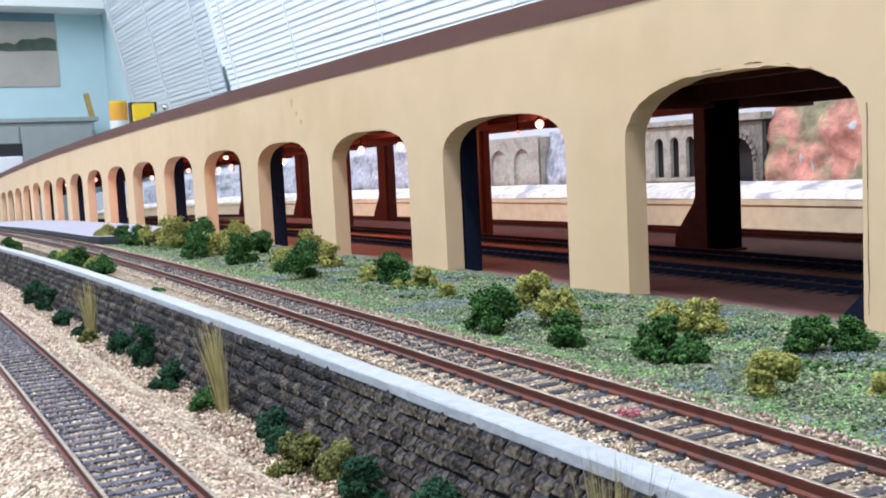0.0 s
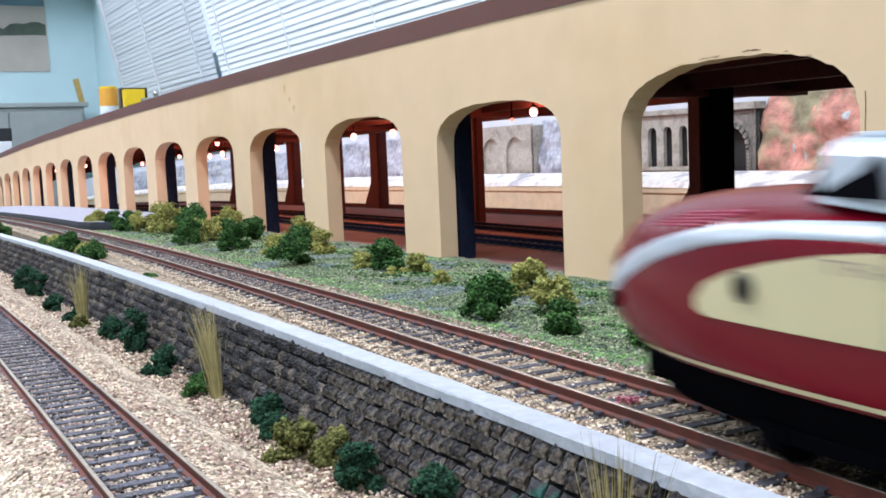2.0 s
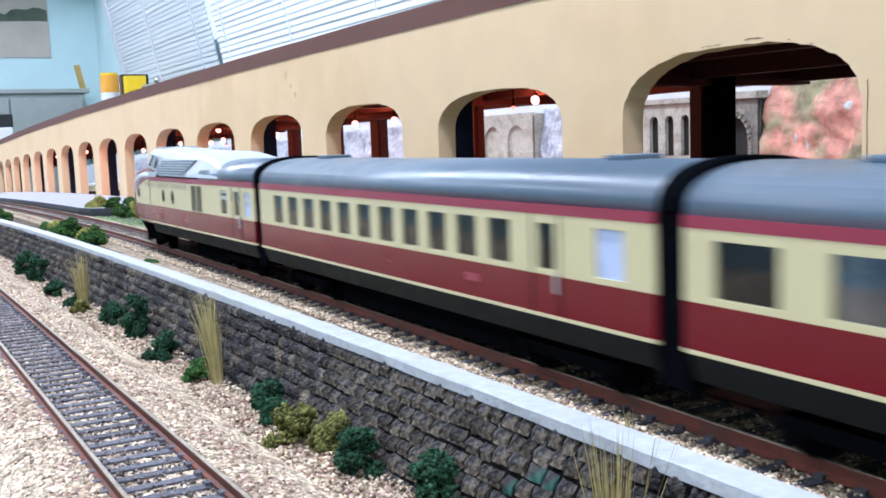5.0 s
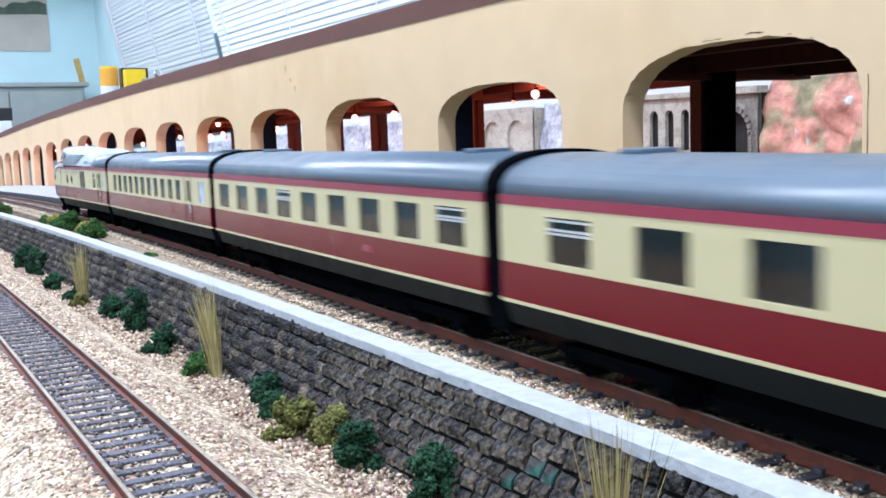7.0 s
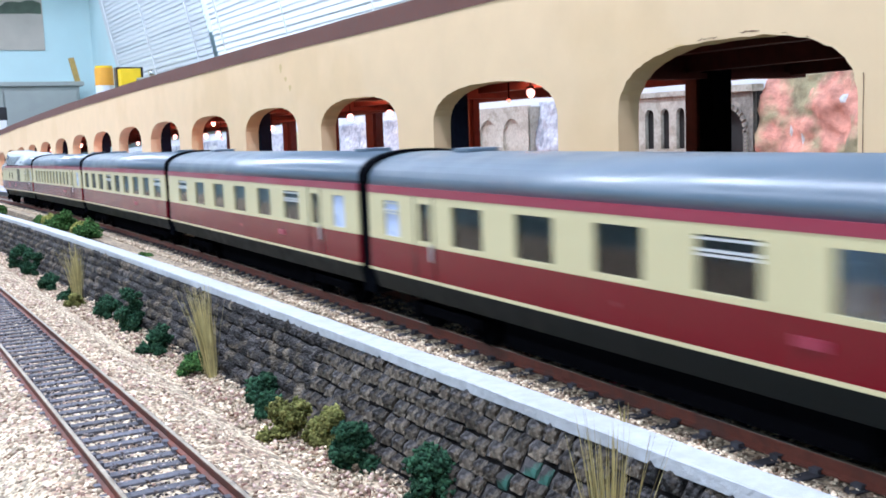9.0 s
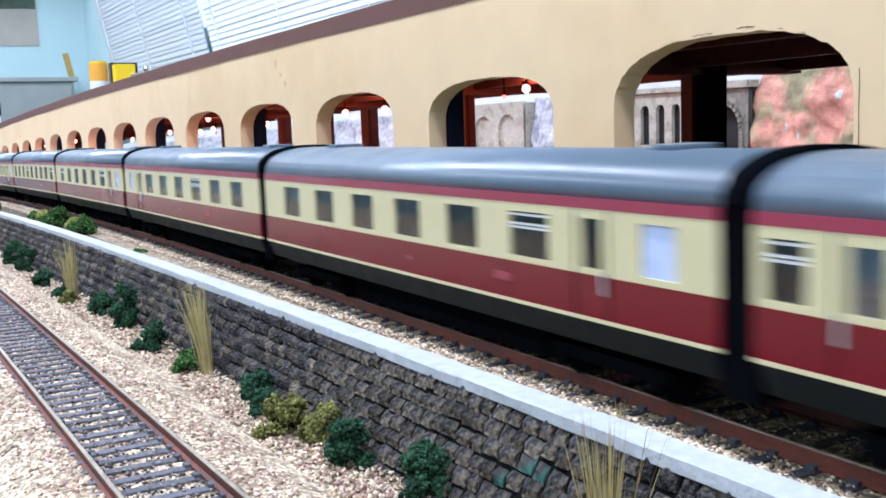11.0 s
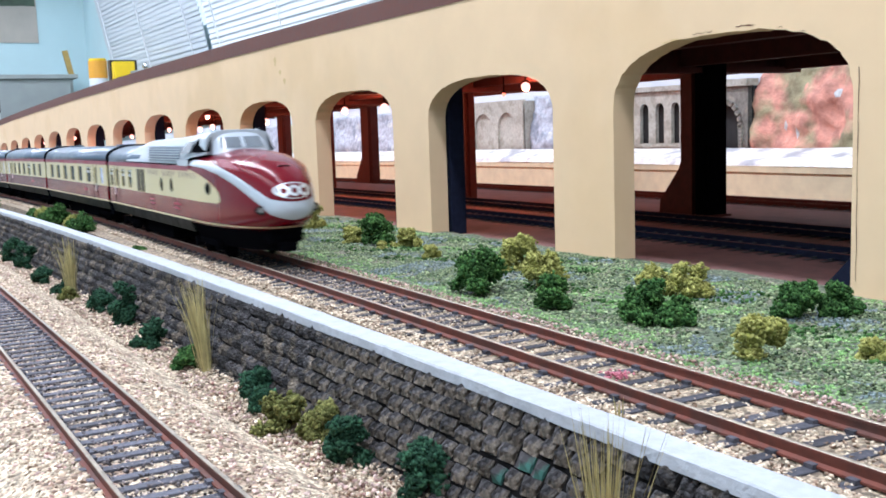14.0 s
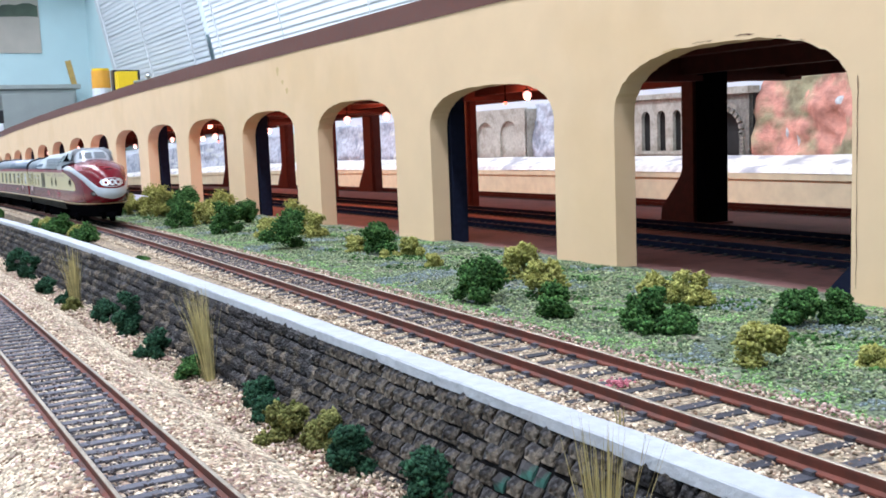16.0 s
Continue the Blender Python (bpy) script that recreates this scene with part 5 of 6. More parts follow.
def retaining_wall():
    wl = empty("retaining_wall", "dark grey rough stone retaining wall with a pale coping", "retaining wall", kind="structure")
    ys = steps(Y_NEAR, Y_FAR, 0.03)
    cw = 0.0058
    bm = loft([(-cw - BATTER + 0.0006, W_FOOT), (-cw + 0.0012, W_TOP), (-0.0003, W_TOP), (-0.0003, W_FOOT)], ys, cap_x)
    part("joint_bed", bm, MORTAR, wl)
    bm = loft([(-cw - 0.0004, -0.0013), (-cw - 0.0004, 0.0007), (-cw - 0.0001, 0.0010), (-0.0003, 0.0010), (0.0, 0.0007), (0.0, -0.0035), (-0.0006, -0.0035), (-0.0006, -0.0013)], steps(Y_NEAR, Y_FAR, 0.008), cap_x, wob=0.00010)
    part("coping", bm, CAP, wl, "pale grey painted coping strip")
    rng = random.Random(3)
    # cast stones, course by course
    shapes = []
    for k in range(8):
        bm = bmesh.new()
        bmesh.ops.create_cube(bm, size=1.0)
        bmesh.ops.subdivide_edges(bm, edges=bm.edges[:], cuts=1, use_grid_fill=True)
        for v in bm.verts:
            if v.co.x < -0.2:
                mid = abs(v.co.y) < 0.3 and abs(v.co.z) < 0.3
                v.co.x += rng.uniform(-0.14, 0.14) - (0.34 if mid else -0.04 if abs(v.co.y) < 0.3 else -0.26 if abs(v.co.z) < 0.3 else -0.42)
            v.co.y *= rng.uniform(0.86, 1.0)
            v.co.z *= rng.uniform(0.84, 1.0)
            v.co = (v.co.x * 0.0022, v.co.y * 0.0035, v.co.z * 0.0020)
        me = bpy.data.meshes.new("stone")
        bm.to_mesh(me)
        bm.free()
        me.materials.append(STONE)
        shapes.append(me)
    teal_shapes = [m.copy() for m in shapes[:3]]
    for m in teal_shapes:
        m.materials[0] = STONE_TEAL
    verts, faces = [], []
    courses = 7
    lean = math.atan2(BATTER, W_TOP - W_FOOT)
    h = (W_TOP - 0.0002 - W_FOOT) / courses
    face = h / math.cos(lean)
    cl, sl = math.cos(lean), math.sin(lean)
    made = 0
    for c in range(courses):
        z = W_FOOT + (c + 0.5) * h
        f = (c + 0.5) / courses
        y = 0.05 + rng.uniform(0, 0.004)
        while y < 1.25:
            w = rng.uniform(0.0030, 0.0056)
            yc = y + w / 2
            x = cap_x(yc) - cw - BATTER * (1 - f) + 0.0008
            sx, sy, sz = rng.uniform(0.85, 1.25), w * rng.uniform(0.84, 0.94) / 0.0035, face * rng.uniform(0.90, 1.04) / 0.0020
            teal = any(c == k and abs(yc - yt) < 0.0026 for yt, k in TEAL)
            me = rng.choice(teal_shapes if teal else shapes)
            zz = z + sag(yc) + rng.uniform(-0.0004, 0.0004) + 0.0005 * noise.noise((yc * 60, c, 0))
            if 0.115 < yc < 0.23 and made < 300:
                o = new("stone", me)
                o.parent = wl
                o.location, o.scale = (x, yc, zz), (sx, sy, sz)
                o.rotation_euler = (rng.uniform(-0.07, 0.07), lean + rng.uniform(-0.08, 0.08), rng.uniform(-0.06, 0.06))
                made += 1
            else:
                i = len(verts)
                verts += [(x + v.co.x * sx * cl + v.co.z * sz * sl, yc + v.co.y * sy, zz - v.co.x * sx * sl + v.co.z * sz * cl) for v in me.vertices]
                faces += [tuple(i + k for k in p.vertices) for p in me.polygons]
            y += w
    from_lists("stones_beyond", verts, faces, STONE_FAR, wl, kind="stuff")


# ---------------------------------------------------------------- behind the arcade
def window_block(ob, y0, y1, z0, z1, xs, openings, material, depth=0.010, name="casting_face"):
    """A plaster face at x=xs with arched openings cut through, one bay after another."""
    n = len(openings)
    edges = [y0] + [(openings[i][1] + openings[i + 1][0]) / 2 for i in range(n - 1)] + [y1]
    for i, (a, b, zb, zt) in enumerate(openings):
        e0, e1 = edges[i], edges[i + 1]
        r = (b - a) / 2
        arc = [(a + r - r * math.cos(math.pi * k / 12), zt - r + r * math.sin(math.pi * k / 12)) for k in range(13)]
        bm = bmesh.new()
        loops = []
        for x in (xs, xs + depth):
            left = [(e0, z0), (a, z0), (a, zb)] + arc[:7] + [((a + b) / 2, z1), (e0, z1)]
            right = [(e1, z0), (e1, z1), ((a + b) / 2, z1)] + arc[6:] + [(b, zb), (b, z0)]
            sill = [(a, z0), (b, z0), (b, zb), (a, zb)]
            for loop in (left, right, sill):
                bm.faces.new([bm.verts.new((x, y, z + sag(y))) for y, z in loop])
        rim = [(a, zb)] + arc + [(b, zb)]
        f = [bm.verts.new((xs, y, z + sag(y))) for y, z in rim]
        g = [bm.verts.new((xs + depth, y, z + sag(y))) for y, z in rim]
        for k in range(len(rim)):
            j = (k + 1) % len(rim)
            bm.faces.new((f[k], g[k], g[j], f[j]))
        part(name, bm, material, ob)


def rock(name, y0, y1, z0, z1, x0, material, label, seed, amp=0.006):
    bm = bmesh.new()
    ny, nz = 36, 22
    g = []
    for i in range(ny + 1):
        g.append([])
        for j in range(nz + 1):
            y, z = y0 + (y1 - y0) * i / ny, z0 + (z1 - z0) * j / nz
            d = amp * (noise.fractal((y * 45 + seed, z * 45, seed), 0.8, 2.2, 5) - 0.35 * (j / nz))
            edge = amp * 0.8 * noise.noise((z * 60, seed, i * 0.0)) if i in (0, ny) else 0
            top = 0.002 * noise.noise((y * 90, seed, 2)) if j == nz else 0
            g[-1].append(bm.verts.new((x0 + 0.004 - d + 0.010 * (j / nz), y + edge, z + top + sag(y))))
    for a, b in zip(g, g[1:]):
        for j in range(nz):
            bm.faces.new((a[j], a[j + 1], b[j + 1], b[j]))
    ring = [r[0] for r in g] + [r for r in g[-1][1:]] + [r[-1] for r in reversed(g[:-1])] + [r for r in reversed(g[0][1:-1])]
    back = [bm.verts.new((x0 + 0.0195, v.co.y, v.co.z)) for v in ring]
    for k in range(len(ring)):
        j = (k + 1) % len(ring)
        bm.faces.new((ring[k], back[k], back[j], ring[j]))
    ob = tagged(link(name, bm, material, smooth=True), label, "rock", "backdrop rocks")
    rng = random.Random(seed)
    for k in range(int((y1 - y0) * 70)):
        i, j = rng.randrange(1, ny - 4), rng.randrange(1, nz - 5)
        sp = bmesh.new()
        w, h2 = rng.randrange(2, 4), rng.randrange(3, 6)
        vs = []
        for a in range(w + 1):
            vs.append([])
            for b in range(h2 + 1):
                v = ob.data.vertices[(i + a) * (nz + 1) + min(j + b, nz)].co
                t = abs(a / w - 0.5) * 2
                vs[-1].append(sp.verts.new((v.x - 0.0002 + 0.0009 * (t * t + (abs(b / h2 - 0.5) * 2) ** 2) * 0.6, v.y + 0.0012 * noise.noise((a, b, k)), v.z + 0.0015 * noise.noise((b, a, k + 9)))))
        for a in range(w):
            for b in range(h2):
                sp.faces.new((vs[a][b], vs[a][b + 1], vs[a + 1][b + 1], vs[a + 1][b]))
        part("paint_splash", sp, (SPLASH_PALE, SPLASH_PINK)[k % 2] if material is ROCK_RED else SPLASH_PALE, ob, smooth=True)
    return ob


def backdrop():
    XB = 0.4465
    # gallery casting with three arched windows, left of the tunnel mouth
    gal = empty("stone_gallery", "grey plaster gallery casting with arched windows", "wall casting")
    window_block(gal, 0.6080, 0.6760, 0.0205, 0.0690, XB, [(0.6150, 0.6245, 0.0275, 0.0600), (0.6330, 0.6430, 0.0275, 0.0600), (0.6515, 0.6620, 0.0275, 0.0600)], CASTING_LIGHT, depth=0.0035)
    bm = bmesh.new()
    box(bm, XB - 0.0022, XB + 0.012, 0.6060, 0.6780, 0.0692 + sag(0.64), 0.0735 + sag(0.64), 0.0004)
    part("cornice", bm, CASTING_LIGHT, gal)
    bm = bmesh.new()
    box(bm, XB - 0.0015, XB, 0.6070, 0.6770, 0.0245 + sag(0.64), 0.0268 + sag(0.64), 0.0003)
    part("sill", bm, CASTING_LIGHT, gal)
    bm = bmesh.new()
    box(bm, XB + 0.0040, XB + 0.0115, 0.6062, 0.6778, 0.0200 + sag(0.64), 0.0700 + sag(0.64))
    part("dark_backing", bm, TUNNEL_DARK, gal)
    tun = empty("tunnel_portal", "dark grey stone tunnel portal casting", "tunnel portal")
    window_block(tun, 0.5450, 0.6055, 0.0200, 0.0690, XB + 0.002, [(0.5540, 0.5870, 0.0204, 0.0565)], CASTING, depth=0.0040, name="portal_face")
    bm = bmesh.new()
    box(bm, XB - 0.0005, XB + 0.012, 0.5440, 0.6058, 0.0692 + sag(0.57), 0.0745 + sag(0.57), 0.0004)
    part("parapet", bm, CASTING_LIGHT, tun)
    bm = bmesh.new()
    box(bm, XB + 0.0065, XB + 0.0140, 0.5442, 0.6056, 0.0200 + sag(0.57), 0.0700 + sag(0.57))
    part("dark_backing", bm, TUNNEL_DARK, tun)
    for k in range(13):
        th = math.pi * k / 12
        o_y, o_z = 0.5705 + 0.0188 * math.cos(th), 0.0400 + 0.0188 * math.sin(th)
        bm = bmesh.new()
        box(bm, -0.001, 0.001, -0.0017, 0.0017, -0.0019, 0.0019, 0.0003)
        st = part("arch_stone", bm, CASTING, tun)
        st.location, st.rotation_euler = (XB + 0.0012, o_y, o_z + sag(o_y)), (th - math.pi / 2, 0, 0)
    for k in range(7):
        for yy in (0.5515, 0.5895):
            bm = bmesh.new()
            box(bm, -0.001, 0.001, -0.0018, 0.0018, -0.0013, 0.0013, 0.0003)
            st = part("quoin_stone", bm, CASTING, tun)
            st.location = (XB + 0.0012, yy, 0.0225 + 0.0028 * k + sag(yy))
    rock("red_rock_face", 0.40, 0.5435, 0.018, 0.0795, XB - 0.002, ROCK_RED, "red and olive painted plaster rock face", 3)
    rock("red_rock_face", 0.20, 0.3985, 0.018, 0.0795, XB - 0.002, ROCK_RED, "red and olive painted plaster rock face", 9)
    rock("white_rock_face", 0.715, 0.8320, 0.010, 0.0745, XB - 0.002, ROCK_WHITE, "white and blue-grey painted plaster rock face", 5, 0.004)
    # blind arches casting
    bl = empty("blind_arch_wall", "light grey plaster wall casting with blind arches", "wall casting")
    window_block(bl, 0.8340, 0.9700, 0.0080, 0.0720, XB, [(0.8480, 0.8800, 0.0120, 0.0600), (0.8920, 0.9250, 0.0120, 0.0600), (0.9360, 0.9640, 0.0120, 0.0600)], CASTING_LIGHT, depth=0.0035)
    bm = bmesh.new()
    box(bm, XB + 0.0025, XB + 0.014, 0.8340, 0.9700, 0.0070 + sag(0.9), 0.0715 + sag(0.9))
    part("wall_back", bm, CASTING_LIGHT, bl)
    rock("white_rock_face", 0.975, 1.34, 0.004, 0.070, XB - 0.002, ROCK_WHITE, "white and blue-grey painted plaster rock face", 7, 0.004)
    for i, y in enumerate((1.36, 1.40, 1.45)):
        bm = bmesh.new()
        box(bm, XB, XB + 0.006, y, y + 0.020, 0.006 + sag(y), 0.066 + sag(y), 0.0004)
        tagged(link("card_panel", bm, OFFWHITE if i != 1 else CASTING), "upright plaster panel leaning at the backdrop", "panel", "plaster panels")
    rock("white_rock_face", 1.49, 2.6, 0.0, 0.068, XB - 0.002, ROCK_WHITE, "white and blue-grey painted plaster rock face", 13, 0.004)


LAMPS = ((0.2500, 0.5430, 0.0705, 1), (0.228, 0.420, 0.0665, 0), (0.228, 0.535, 0.0655, 0), (0.228, 0.772, 0.0640, 1), (0.228, 0.700, 0.0640, 1), (0.228, 0.957, 0.0605, 1), (0.228, 1.1476, 0.0725, 1),
         (0.228, 1.1308, 0.0605, 1), (0.228, 1.1792, 0.0590, 1), (0.228, 1.1200, 0.0540, 0), (0.228, 1.3131, 0.0620, 1), (0.228, 1.5189, 0.0590, 1), (0.17, 1.64, 0.0620, 1), (0.17, 1.78, 0.0620, 1), (0.17, 1.92, 0.0620, 1), (0.17, 2.06, 0.0620, 1), (0.17, 2.20, 0.0620, 1), (0.17, 2.42, 0.0620, 1))


def hall_lamps():
    for x, y, z, big in LAMPS:
        r = 0.0029 if big else 0.0012
        s = sag(y)
        ob = empty("hanging_lamp", "tiny glowing lamp hanging under the hall roof" if big else "tiny dim red lamp under the hall roof", "lamp", "hall lamps", at=(x, y, z + s))
        bm = bmesh.new()
        ball(bm, r, Matrix.Identity(4), 2)
        part("bulb", bm, BULB if big else BULB_SMALL, ob, smooth=True)
        top = 0.0897 - z
        bm = bmesh.new()
        cyl(bm, 0.0004, max(top - r, 0.001), pose(0, 0, r + max(top - r, 0.001) / 2), 6)
        cyl(bm, r * 0.7, 0.0012, pose(0, 0, r + 0.0004), 8)
        part("stem", bm, T_BLACK, ob)
        if big:
            li = bpy.data.lights.new("lamp_glow", "POINT")
            li.energy, li.color, li.shadow_soft_size = 0.15 if x > 0.18 else 0.06, (1.0, 0.30, 0.15), 0.002
            lo = new("lamp_glow", li)
            lo.location = (x, y, z + s - r - 0.0022)


def platform():
    pf = empty("station_platform", "pale grey station platform with a dark slate edge", "platform", kind="structure")
    ya, yb = 0.835, Y_FAR
    ys = steps(ya, yb, 0.03)

    bm = bmesh.new()
    rows = []
    for y in ys:
        a = track_x(y) + 0.0205 + max(0, 0.90 - y) * 0.9
        rows.append([bm.verts.new((a, y, 0.0030 + sag(y))), bm.verts.new((0.1190, y, 0.0030 + sag(y)))])
    for p, q in zip(rows, rows[1:]):
        bm.faces.new((p[0], p[1], q[1], q[0]))
    part("paving", bm, PLATFORM, pf)
    bm = bmesh.new()
    rows = []
    for y in ys:
        a = track_x(y) + 0.0203 + max(0, 0.90 - y) * 0.9
        s = sag(y)
        rows.append([bm.verts.new((a + 0.0012, y, -0.006 + s)), bm.verts.new((a, y, -0.0005 + s)), bm.verts.new((a, y, 0.0029 + s)), bm.verts.new((0.1188, y, 0.0029 + s)), bm.verts.new((0.1188, y, -0.006 + s))])
    for p, q in zip(rows, rows[1:]):
        for i in range(4):
            bm.faces.new((p[i], p[i + 1], q[i + 1], q[i]))
    bm.faces.new(rows[0])
    part("platform_side", bm, PLATFORM_EDGE, pf)


def wear():
    """Chipped paint and hairline cracks round the largest opening."""
    ar = bpy.data.objects["arcade_wall"]
    rng = random.Random(21)

    def sliver(pts, w, material, name):
        bm = bmesh.new()
        up, dn = [], []
        for i, (y, z) in enumerate(pts):
            k = w * rng.uniform(0.4, 1.2) * (0.3 if i in (0, len(pts) - 1) else 1)
            up.append(bm.verts.new((WALL_X - 0.00012, y, z + k + sag(y))))
            dn.append(bm.verts.new((WALL_X - 0.00012, y, z - k + sag(y))))
        for i in range(len(pts) - 1):
            bm.faces.new((up[i], up[i + 1], dn[i + 1], dn[i]))
        part(name, bm, material, ar)
    edge = arch_points(JAMB0 - OPEN - 0.002, JAMB0, Z_APEX + 0.0050, random.Random(1), 0.0)
    for i0, i1, w, lift in ((16, 19, 0.00022, 0.0004), (20, 22, 0.00014, 0.0007), (23, 25, 0.00018, 0.0012), (27, 28, 0.00012, 0.0006), (30, 31, 0.00010, 0.0005)):
        pts = []
        for i in range(i0, i1):
            for k in range(4):
                y = edge[i][0] + (edge[i + 1][0] - edge[i][0]) * k / 4
                z = edge[i][1] + (edge[i + 1][1] - edge[i][1]) * k / 4
                pts.append((y, z + lift + rng.uniform(-0.0002, 0.0003)))
        sliver(pts, w, STAIN if w > 0.0002 else MAROON, "paint_chip")
    for y0, z0, z1 in ((0.1915, 0.0, 0.060),):
        bm = bmesh.new()
        n = 14
        a = [bm.verts.new((WALL_X - 0.00012, y0 + 0.0004 * noise.noise((i * 0.8, 0, 0)), z0 + (z1 - z0) * i / n)) for i in range(n + 1)]
        b = [bm.verts.new((WALL_X - 0.00012, v.co.y - rng.uniform(0.0001, 0.0003), v.co.z)) for v in a]
        for i in range(n):
            bm.faces.new((a[i], a[i + 1], b[i + 1], b[i]))
        part("paint_crack", bm, MAROON, ar)
    for y0, z0, h in ((0.640, 0.0935, 0.0060), (0.625, 0.0800, 0.0040), (0.632, 0.0860, 0.0030)):
        bm = bmesh.new()
        ring = [bm.verts.new((WALL_X - 0.00012, y0 + 0.0022 * math.cos(t) * (1 + 0.3 * math.sin(3 * t)), z0 + h / 2 * math.sin(t) + sag(y0))) for t in [math.tau * i / 14 for i in range(14)]]
        bm.faces.new(ring)
        part("ochre_stain", bm, STAIN, ar)


# ---------------------------------------------------------------- clutter at the far end of the room
def clutter():
    ob = empty("yellow_box", "bright yellow cardboard box with a black side", "box", at=(0.5000, 2.72, 0.1455))
    bm = bmesh.new()
    box(bm, -0.026, 0.026, -0.001, 0.030, 0.0, 0.084, 0.001)
    part("carton", bm, YELLOW, ob)
    bm = bmesh.new()
    box(bm, -0.0295, 0.0400, 0.0305, 0.060, 0.0, 0.0900, 0.002)
    part("lid", bm, BLACK_GLOSS, ob)
    ob = empty("orange_can", "orange and white cylindrical container", "container", at=(0.4620, 2.86, 0.1455))
    bm = bmesh.new()
    cyl(bm, 0.024, 0.048, pose(0, 0, 0.0240), 28)
    part("base", bm, WHITE_PLASTIC, ob, smooth=False)
    bm = bmesh.new()
    cyl(bm, 0.0242, 0.046, pose(0, 0, 0.0712), 28)
    part("label_band", bm, ORANGE, ob)
    bm = bmesh.new()
    cyl(bm, 0.022, 0.006, pose(0, 0, 0.0973), 28)
    part("cap", bm, YELLOW, ob)
    bm = bmesh.new()
    box(bm, 0.500, 0.560, 2.35, 2.55, 0.1455, 0.165, 0.003)
    tagged(link("blue_case", bm, BLUE_BOX), "blue plastic case lying on the window ledge", "case")
    # loose rods along the ledge
    for i, (x, z, r) in enumerate(((0.535, 0.186, 0.004), (0.548, 0.190, 0.003), (0.556, 0.183, 0.005))):
        bm = bmesh.new()
        cyl(bm, r, 1.3, pose(x, 2.0 + i * 0.06, z - 0.002 * i, 91, 0, 3), 10)
        tagged(link("curtain_rod", bm, GREY_METAL), "grey metal rod lying along the window ledge", "rod", "rods")
    bm = bmesh.new()
    box(bm, 0.525, 0.575, 1.40, 1.44, 0.1455, 0.1795, 0.002)
    box(bm, 0.525, 0.575, 2.62, 2.64, 0.1455, 0.1795, 0.002)
    tagged(link("rod_support", bm, BLACK_GLOSS), "black plastic block holding rods", "block")
    ob = empty("glass_knob", "small shiny clamp on the ledge", "clamp", at=(0.545, 2.68, 0.215))
    bm = bmesh.new()
    ball(bm, 0.009, Matrix.Identity(4), 2)
    part("knob", bm, T_CHROME, ob, smooth=True)
    bm = bmesh.new()
    cyl(bm, 0.006, 0.07, pose(0, 0, -0.035), 10)
    part("stem", bm, BLACK_GLOSS, ob)
    # grey cabinet against the end wall
    ob = empty("grey_cabinet", "grey painted two-door cabinet at the end wall", "cabinet", at=(0, 3.68, -1.05))
    bm = bmesh.new()
    box(bm, -0.62, 0.545, 0.0, 0.21, 0.0, 1.285, 0.004)
    part("body", bm, GREY_CAB, ob)
    bm = bmesh.new()
    box(bm, -0.63, 0.560, -0.012, 0.215, 1.285, 1.300, 0.003)
    part("top", bm, GREY_CAB, ob)
    for a, b in ((-0.61, -0.04), (-0.035, 0.30), (0.305, 0.535)):
        bm = bmesh.new()
        box(bm, a, b, -0.010, -0.0005, 0.05, 1.270, 0.002)
        dr = part("door", bm, GREY_CAB, ob)
        bm = bmesh.new()
        box(bm, b - 0.03, b - 0.02, -0.022, -0.0105, 0.80, 0.92, 0.002)
        part("handle", bm, GREY_METAL, dr)
    bm = bmesh.new()
    box(bm, -0.009, 0.009, -0.006, 0.006, 0.0, 0.085, 0.001)
    st = tagged(link("wooden_stick", bm, WOOD), "ochre wooden stick standing on the grey cabinet", "stick")
    st.location, st.rotation_euler = (0.552, 3.74, 0.2505), (0, -0.2, 0)
    # black and white equipment on the layout's far end
    ob = empty("equipment_case", "black equipment case on a white tray", "case", at=(0.18, 3.05, 0.0))
    bm = bmesh.new()
    box(bm, -0.35, 0.055, 0.0, 0.16, 0.112, 0.148, 0.003)
    part("case", bm, BLACK_GLOSS, ob)
    bm = bmesh.new()
    box(bm, -0.36, 0.050, -0.02, 0.2, -0.07, 0.1115, 0.003)
    part("tray", bm, WHITE_PLASTIC, ob)
    bm = bmesh.new()
    box(bm, -0.16, -0.10, -0.002, 0.0, 0.122, 0.136, 0.0005)
    part("display", bm, BLUE_BOX, ob)
    # landscape picture on the end wall
    pic = empty("wall_picture", "unframed landscape picture of a tan field and dark trees", "picture", at=(0.0, 3.8985, 0.0))
    xr = 0.478
    for nm, z0, z1, m, d in (("picture_sheet", 0.372, 0.72, PIC_TAN, 0.003),):
        bm = bmesh.new()
        box(bm, -0.45, xr, -d, 0.0, z0, z1)
        part(nm, bm, m, pic)
    bm = bmesh.new()
    box(bm, -0.45, xr - 0.004, -0.0042, -0.0032, 0.600, 0.719)
    part("painted_sky", bm, PIC_SKY, pic)
    bm = bmesh.new()
    tops = [(-0.45 + (xr + 0.446) * i / 40, 0.516 + 0.022 * abs(noise.noise((i * 0.35, 0, 1))) + (0.02 if i > 34 else 0)) for i in range(41)]
    lows = [(x, 0.488 + 0.006 * noise.noise((x * 20, 4, 0)) + 0.012 * (x / xr if x > 0 else 0)) for x, _ in tops]
    f = [bm.verts.new((x, -0.0048, z)) for x, z in tops] + [bm.verts.new((x, -0.0048, z)) for x, z in reversed(lows)]
    bm.faces.new(f)
    part("painted_wood_line", bm, PIC_GREEN, pic)


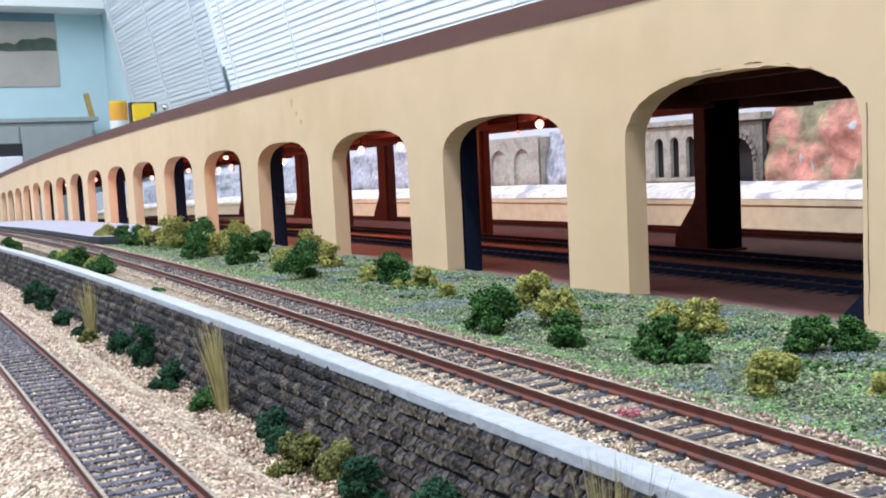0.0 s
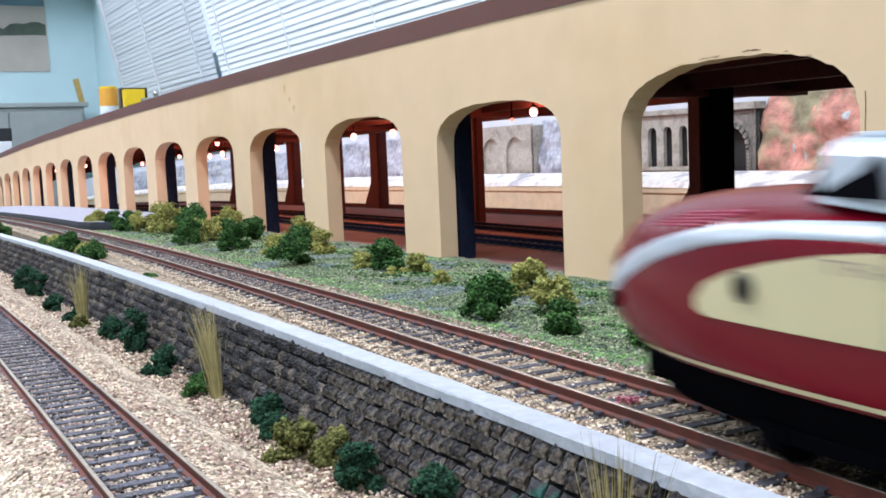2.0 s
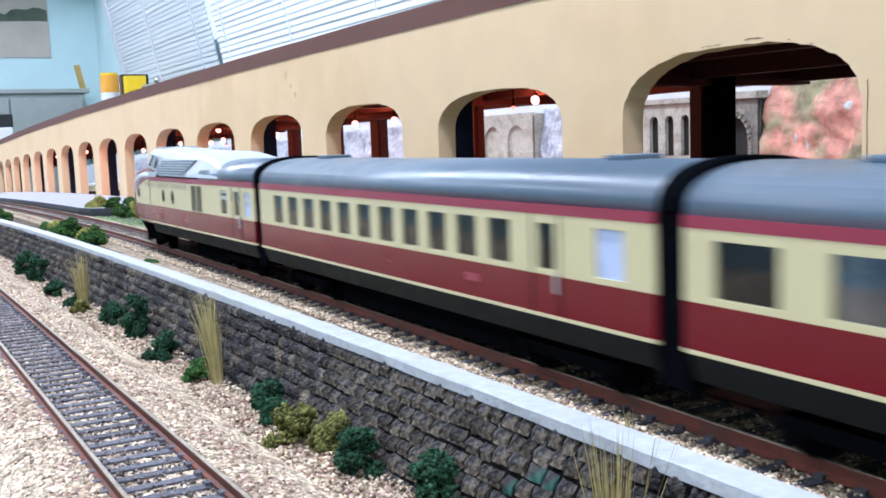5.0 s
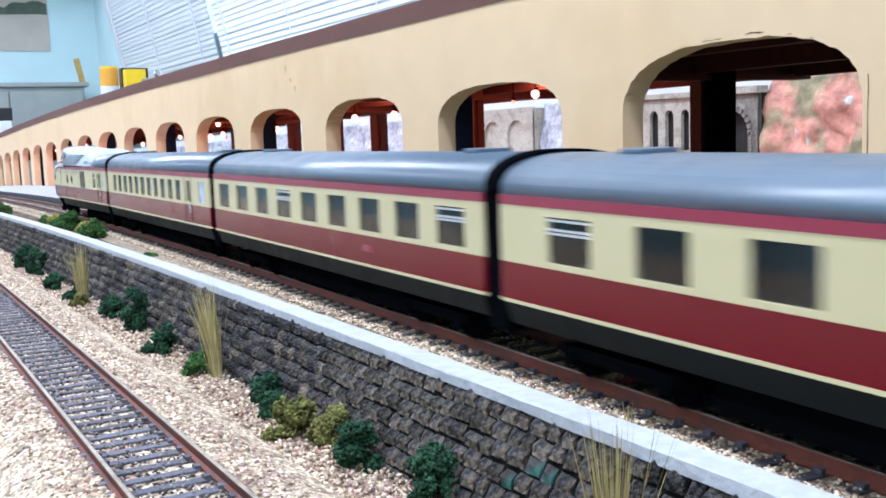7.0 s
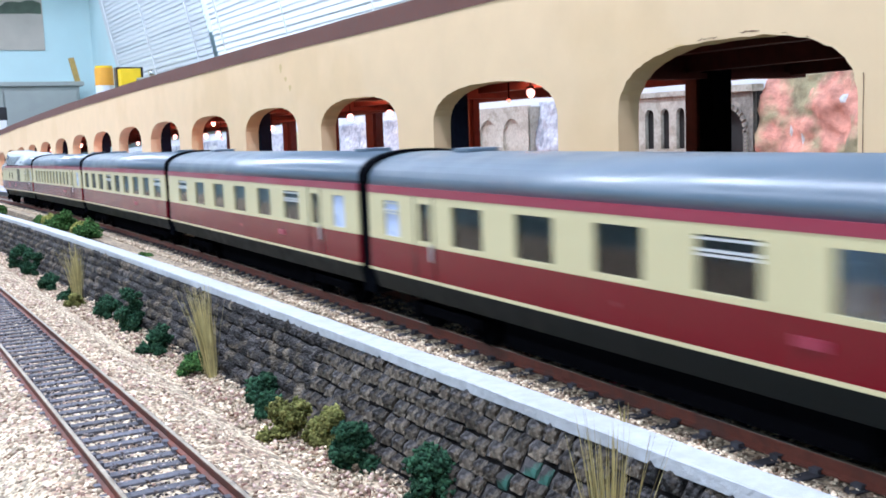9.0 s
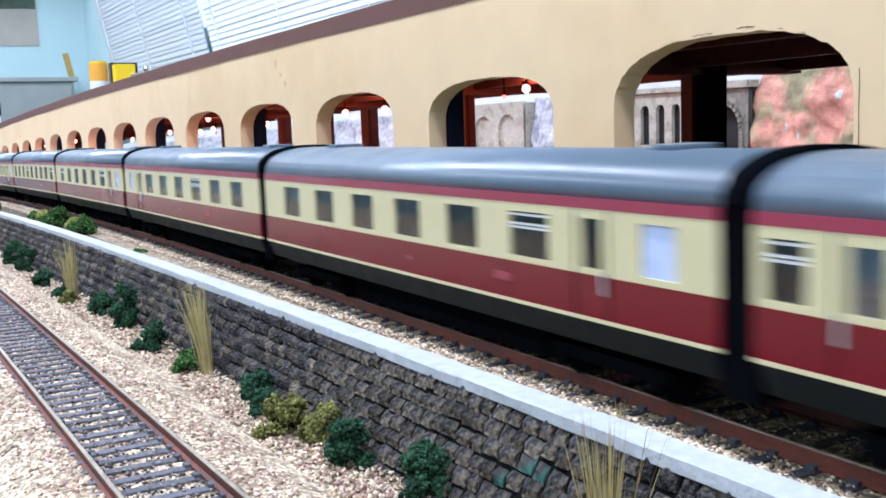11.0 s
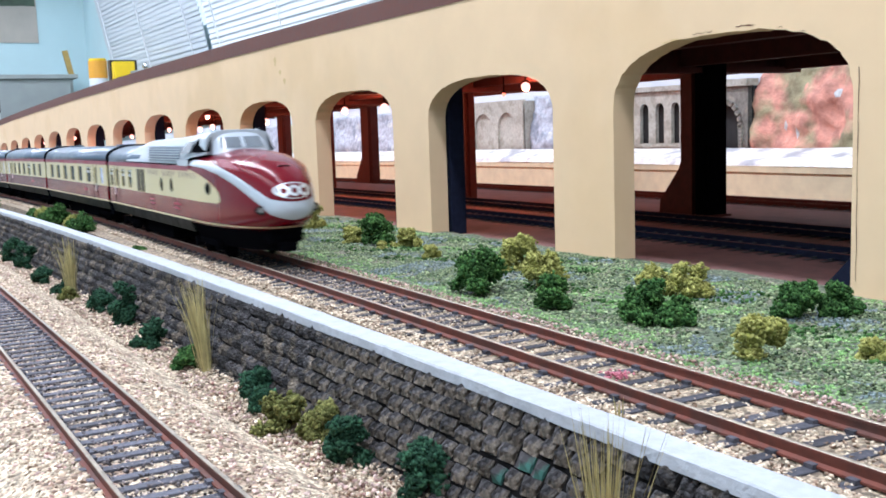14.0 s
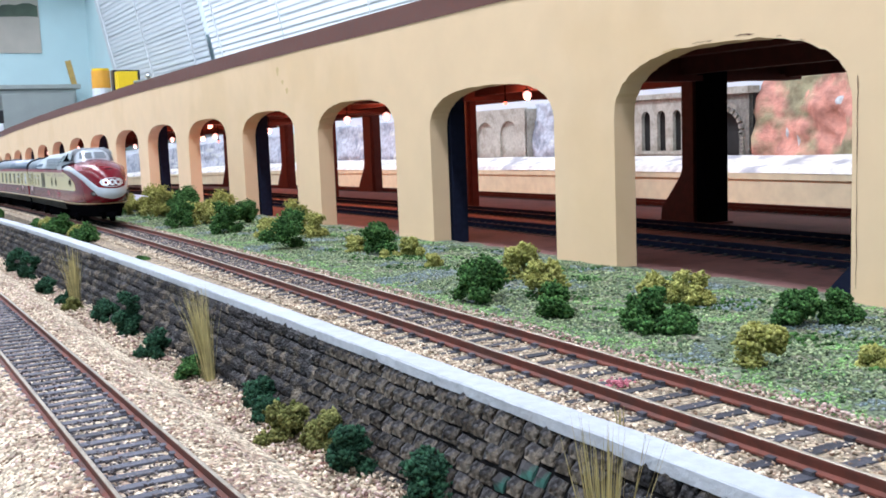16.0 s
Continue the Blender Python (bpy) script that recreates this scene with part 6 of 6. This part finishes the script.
# ---------------------------------------------------------------- assembly
room()
blind("window_blind", -0.5, 2.33, 0.215, 1.2, SLAT, 1.42, "white venetian blind hanging closed at the window")
blind("window_blind", 2.36, 3.36, 0.215, 1.2, SLAT_GREY, 1.50, "greyish white venetian blind hanging closed at the window")
ground()
bench_legs()
hall_floor()
arcade()
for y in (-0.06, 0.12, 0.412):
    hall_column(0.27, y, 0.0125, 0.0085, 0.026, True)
for y in (0.634, 0.885, 1.335, 1.57, 1.76, 1.95):
    hall_column(0.262, y, 0.0045, 0.024 if y < 0.7 else 0.012, 0.034 if y < 0.7 else 0.016, False)
hall_column(0.395, 0.622, 0.004, 0.006, 0.007, False, -0.0085)
for y in (0.985, 1.235, 1.47):
    hall_column(0.354, y, 0.008, 0.018, 0.034, False, -0.0085)
for i in range(-5, 9):
    navy_column(0.4405 + 0.2802 * i)
platform()
backdrop()
hall_lamps()
clutter()
planting()
wear()

track("upper_track", track_x, 0.0, Y_NEAR, Y_FAR, 0.0076, 0.09, 1.30, SLEEPER, RAIL_RUST, RAIL_TOP, "weathered rusty model railway track on tan ballast")
track("lower_track", lower_x, -0.0108, -0.4, 1.7, 0.0066, 0.06, 1.0, SLEEPER_GREY, RAIL_RUST, RAIL_TOP, "weathered model railway track on the lower terrace", length=0.0255)
for hx, hz in ((0.192, -0.0033), (0.245, -0.0033), (0.372, -0.0056)):
    track("hall_track", lambda y, hx=hx: hx, hz, Y_NEAR, 2.6, 0.0076, 0.2, 1.0, SLEEPER_BLACK, MAROON if hx > 0.3 else NAVY, RAIL_RUST, "dark model railway track inside the arcade hall", jitter=0.0)
retaining_wall()
scatter()
pink_crumb()

front = power_car("cream and wine-red streamlined power car leading the train")
rear = copy_thing(front, Matrix.Identity(4))
tagged(rear, "cream and wine-red streamlined power car at the train's rear")
cl = "cream and wine-red railway coach with blue-grey roof"
cars = [coach(WIN_A, (12,), (), [(0.1745, 0.1800)], T_SEAT, cl + " and narrow windows"),
        coach(WIN_B, (), (3, 8), [], T_SEAT, cl + " and wide windows"),
        coach(WIN_C, (7,), (0, 5), [(0.1752, 0.1808)], T_SEAT_BROWN, cl + " and brown seats"),
        coach(WIN_D, (7,), (2, 7), [(CAR - 0.1808, CAR - 0.1752)], T_SEAT, cl + " and blue seats"),
        coach(WIN_C, (7,), (5,), [(0.1752, 0.1808)], T_SEAT_BROWN, cl + " and brown seats")]


def motions():
    times = [0.5 * i for i in range(33)]
    walk(front, [(t, on_track(first_gap(t), 0.2300)) for t in times])
    walk(rear, [(t, on_track(first_gap(t) - 5 * CAR, 0.2300, True)) for t in times])
    for i, car in enumerate(cars):
        walk(car, [(t, on_track(first_gap(t) - (i + 1) * CAR, CAR)) for t in times])


motions()
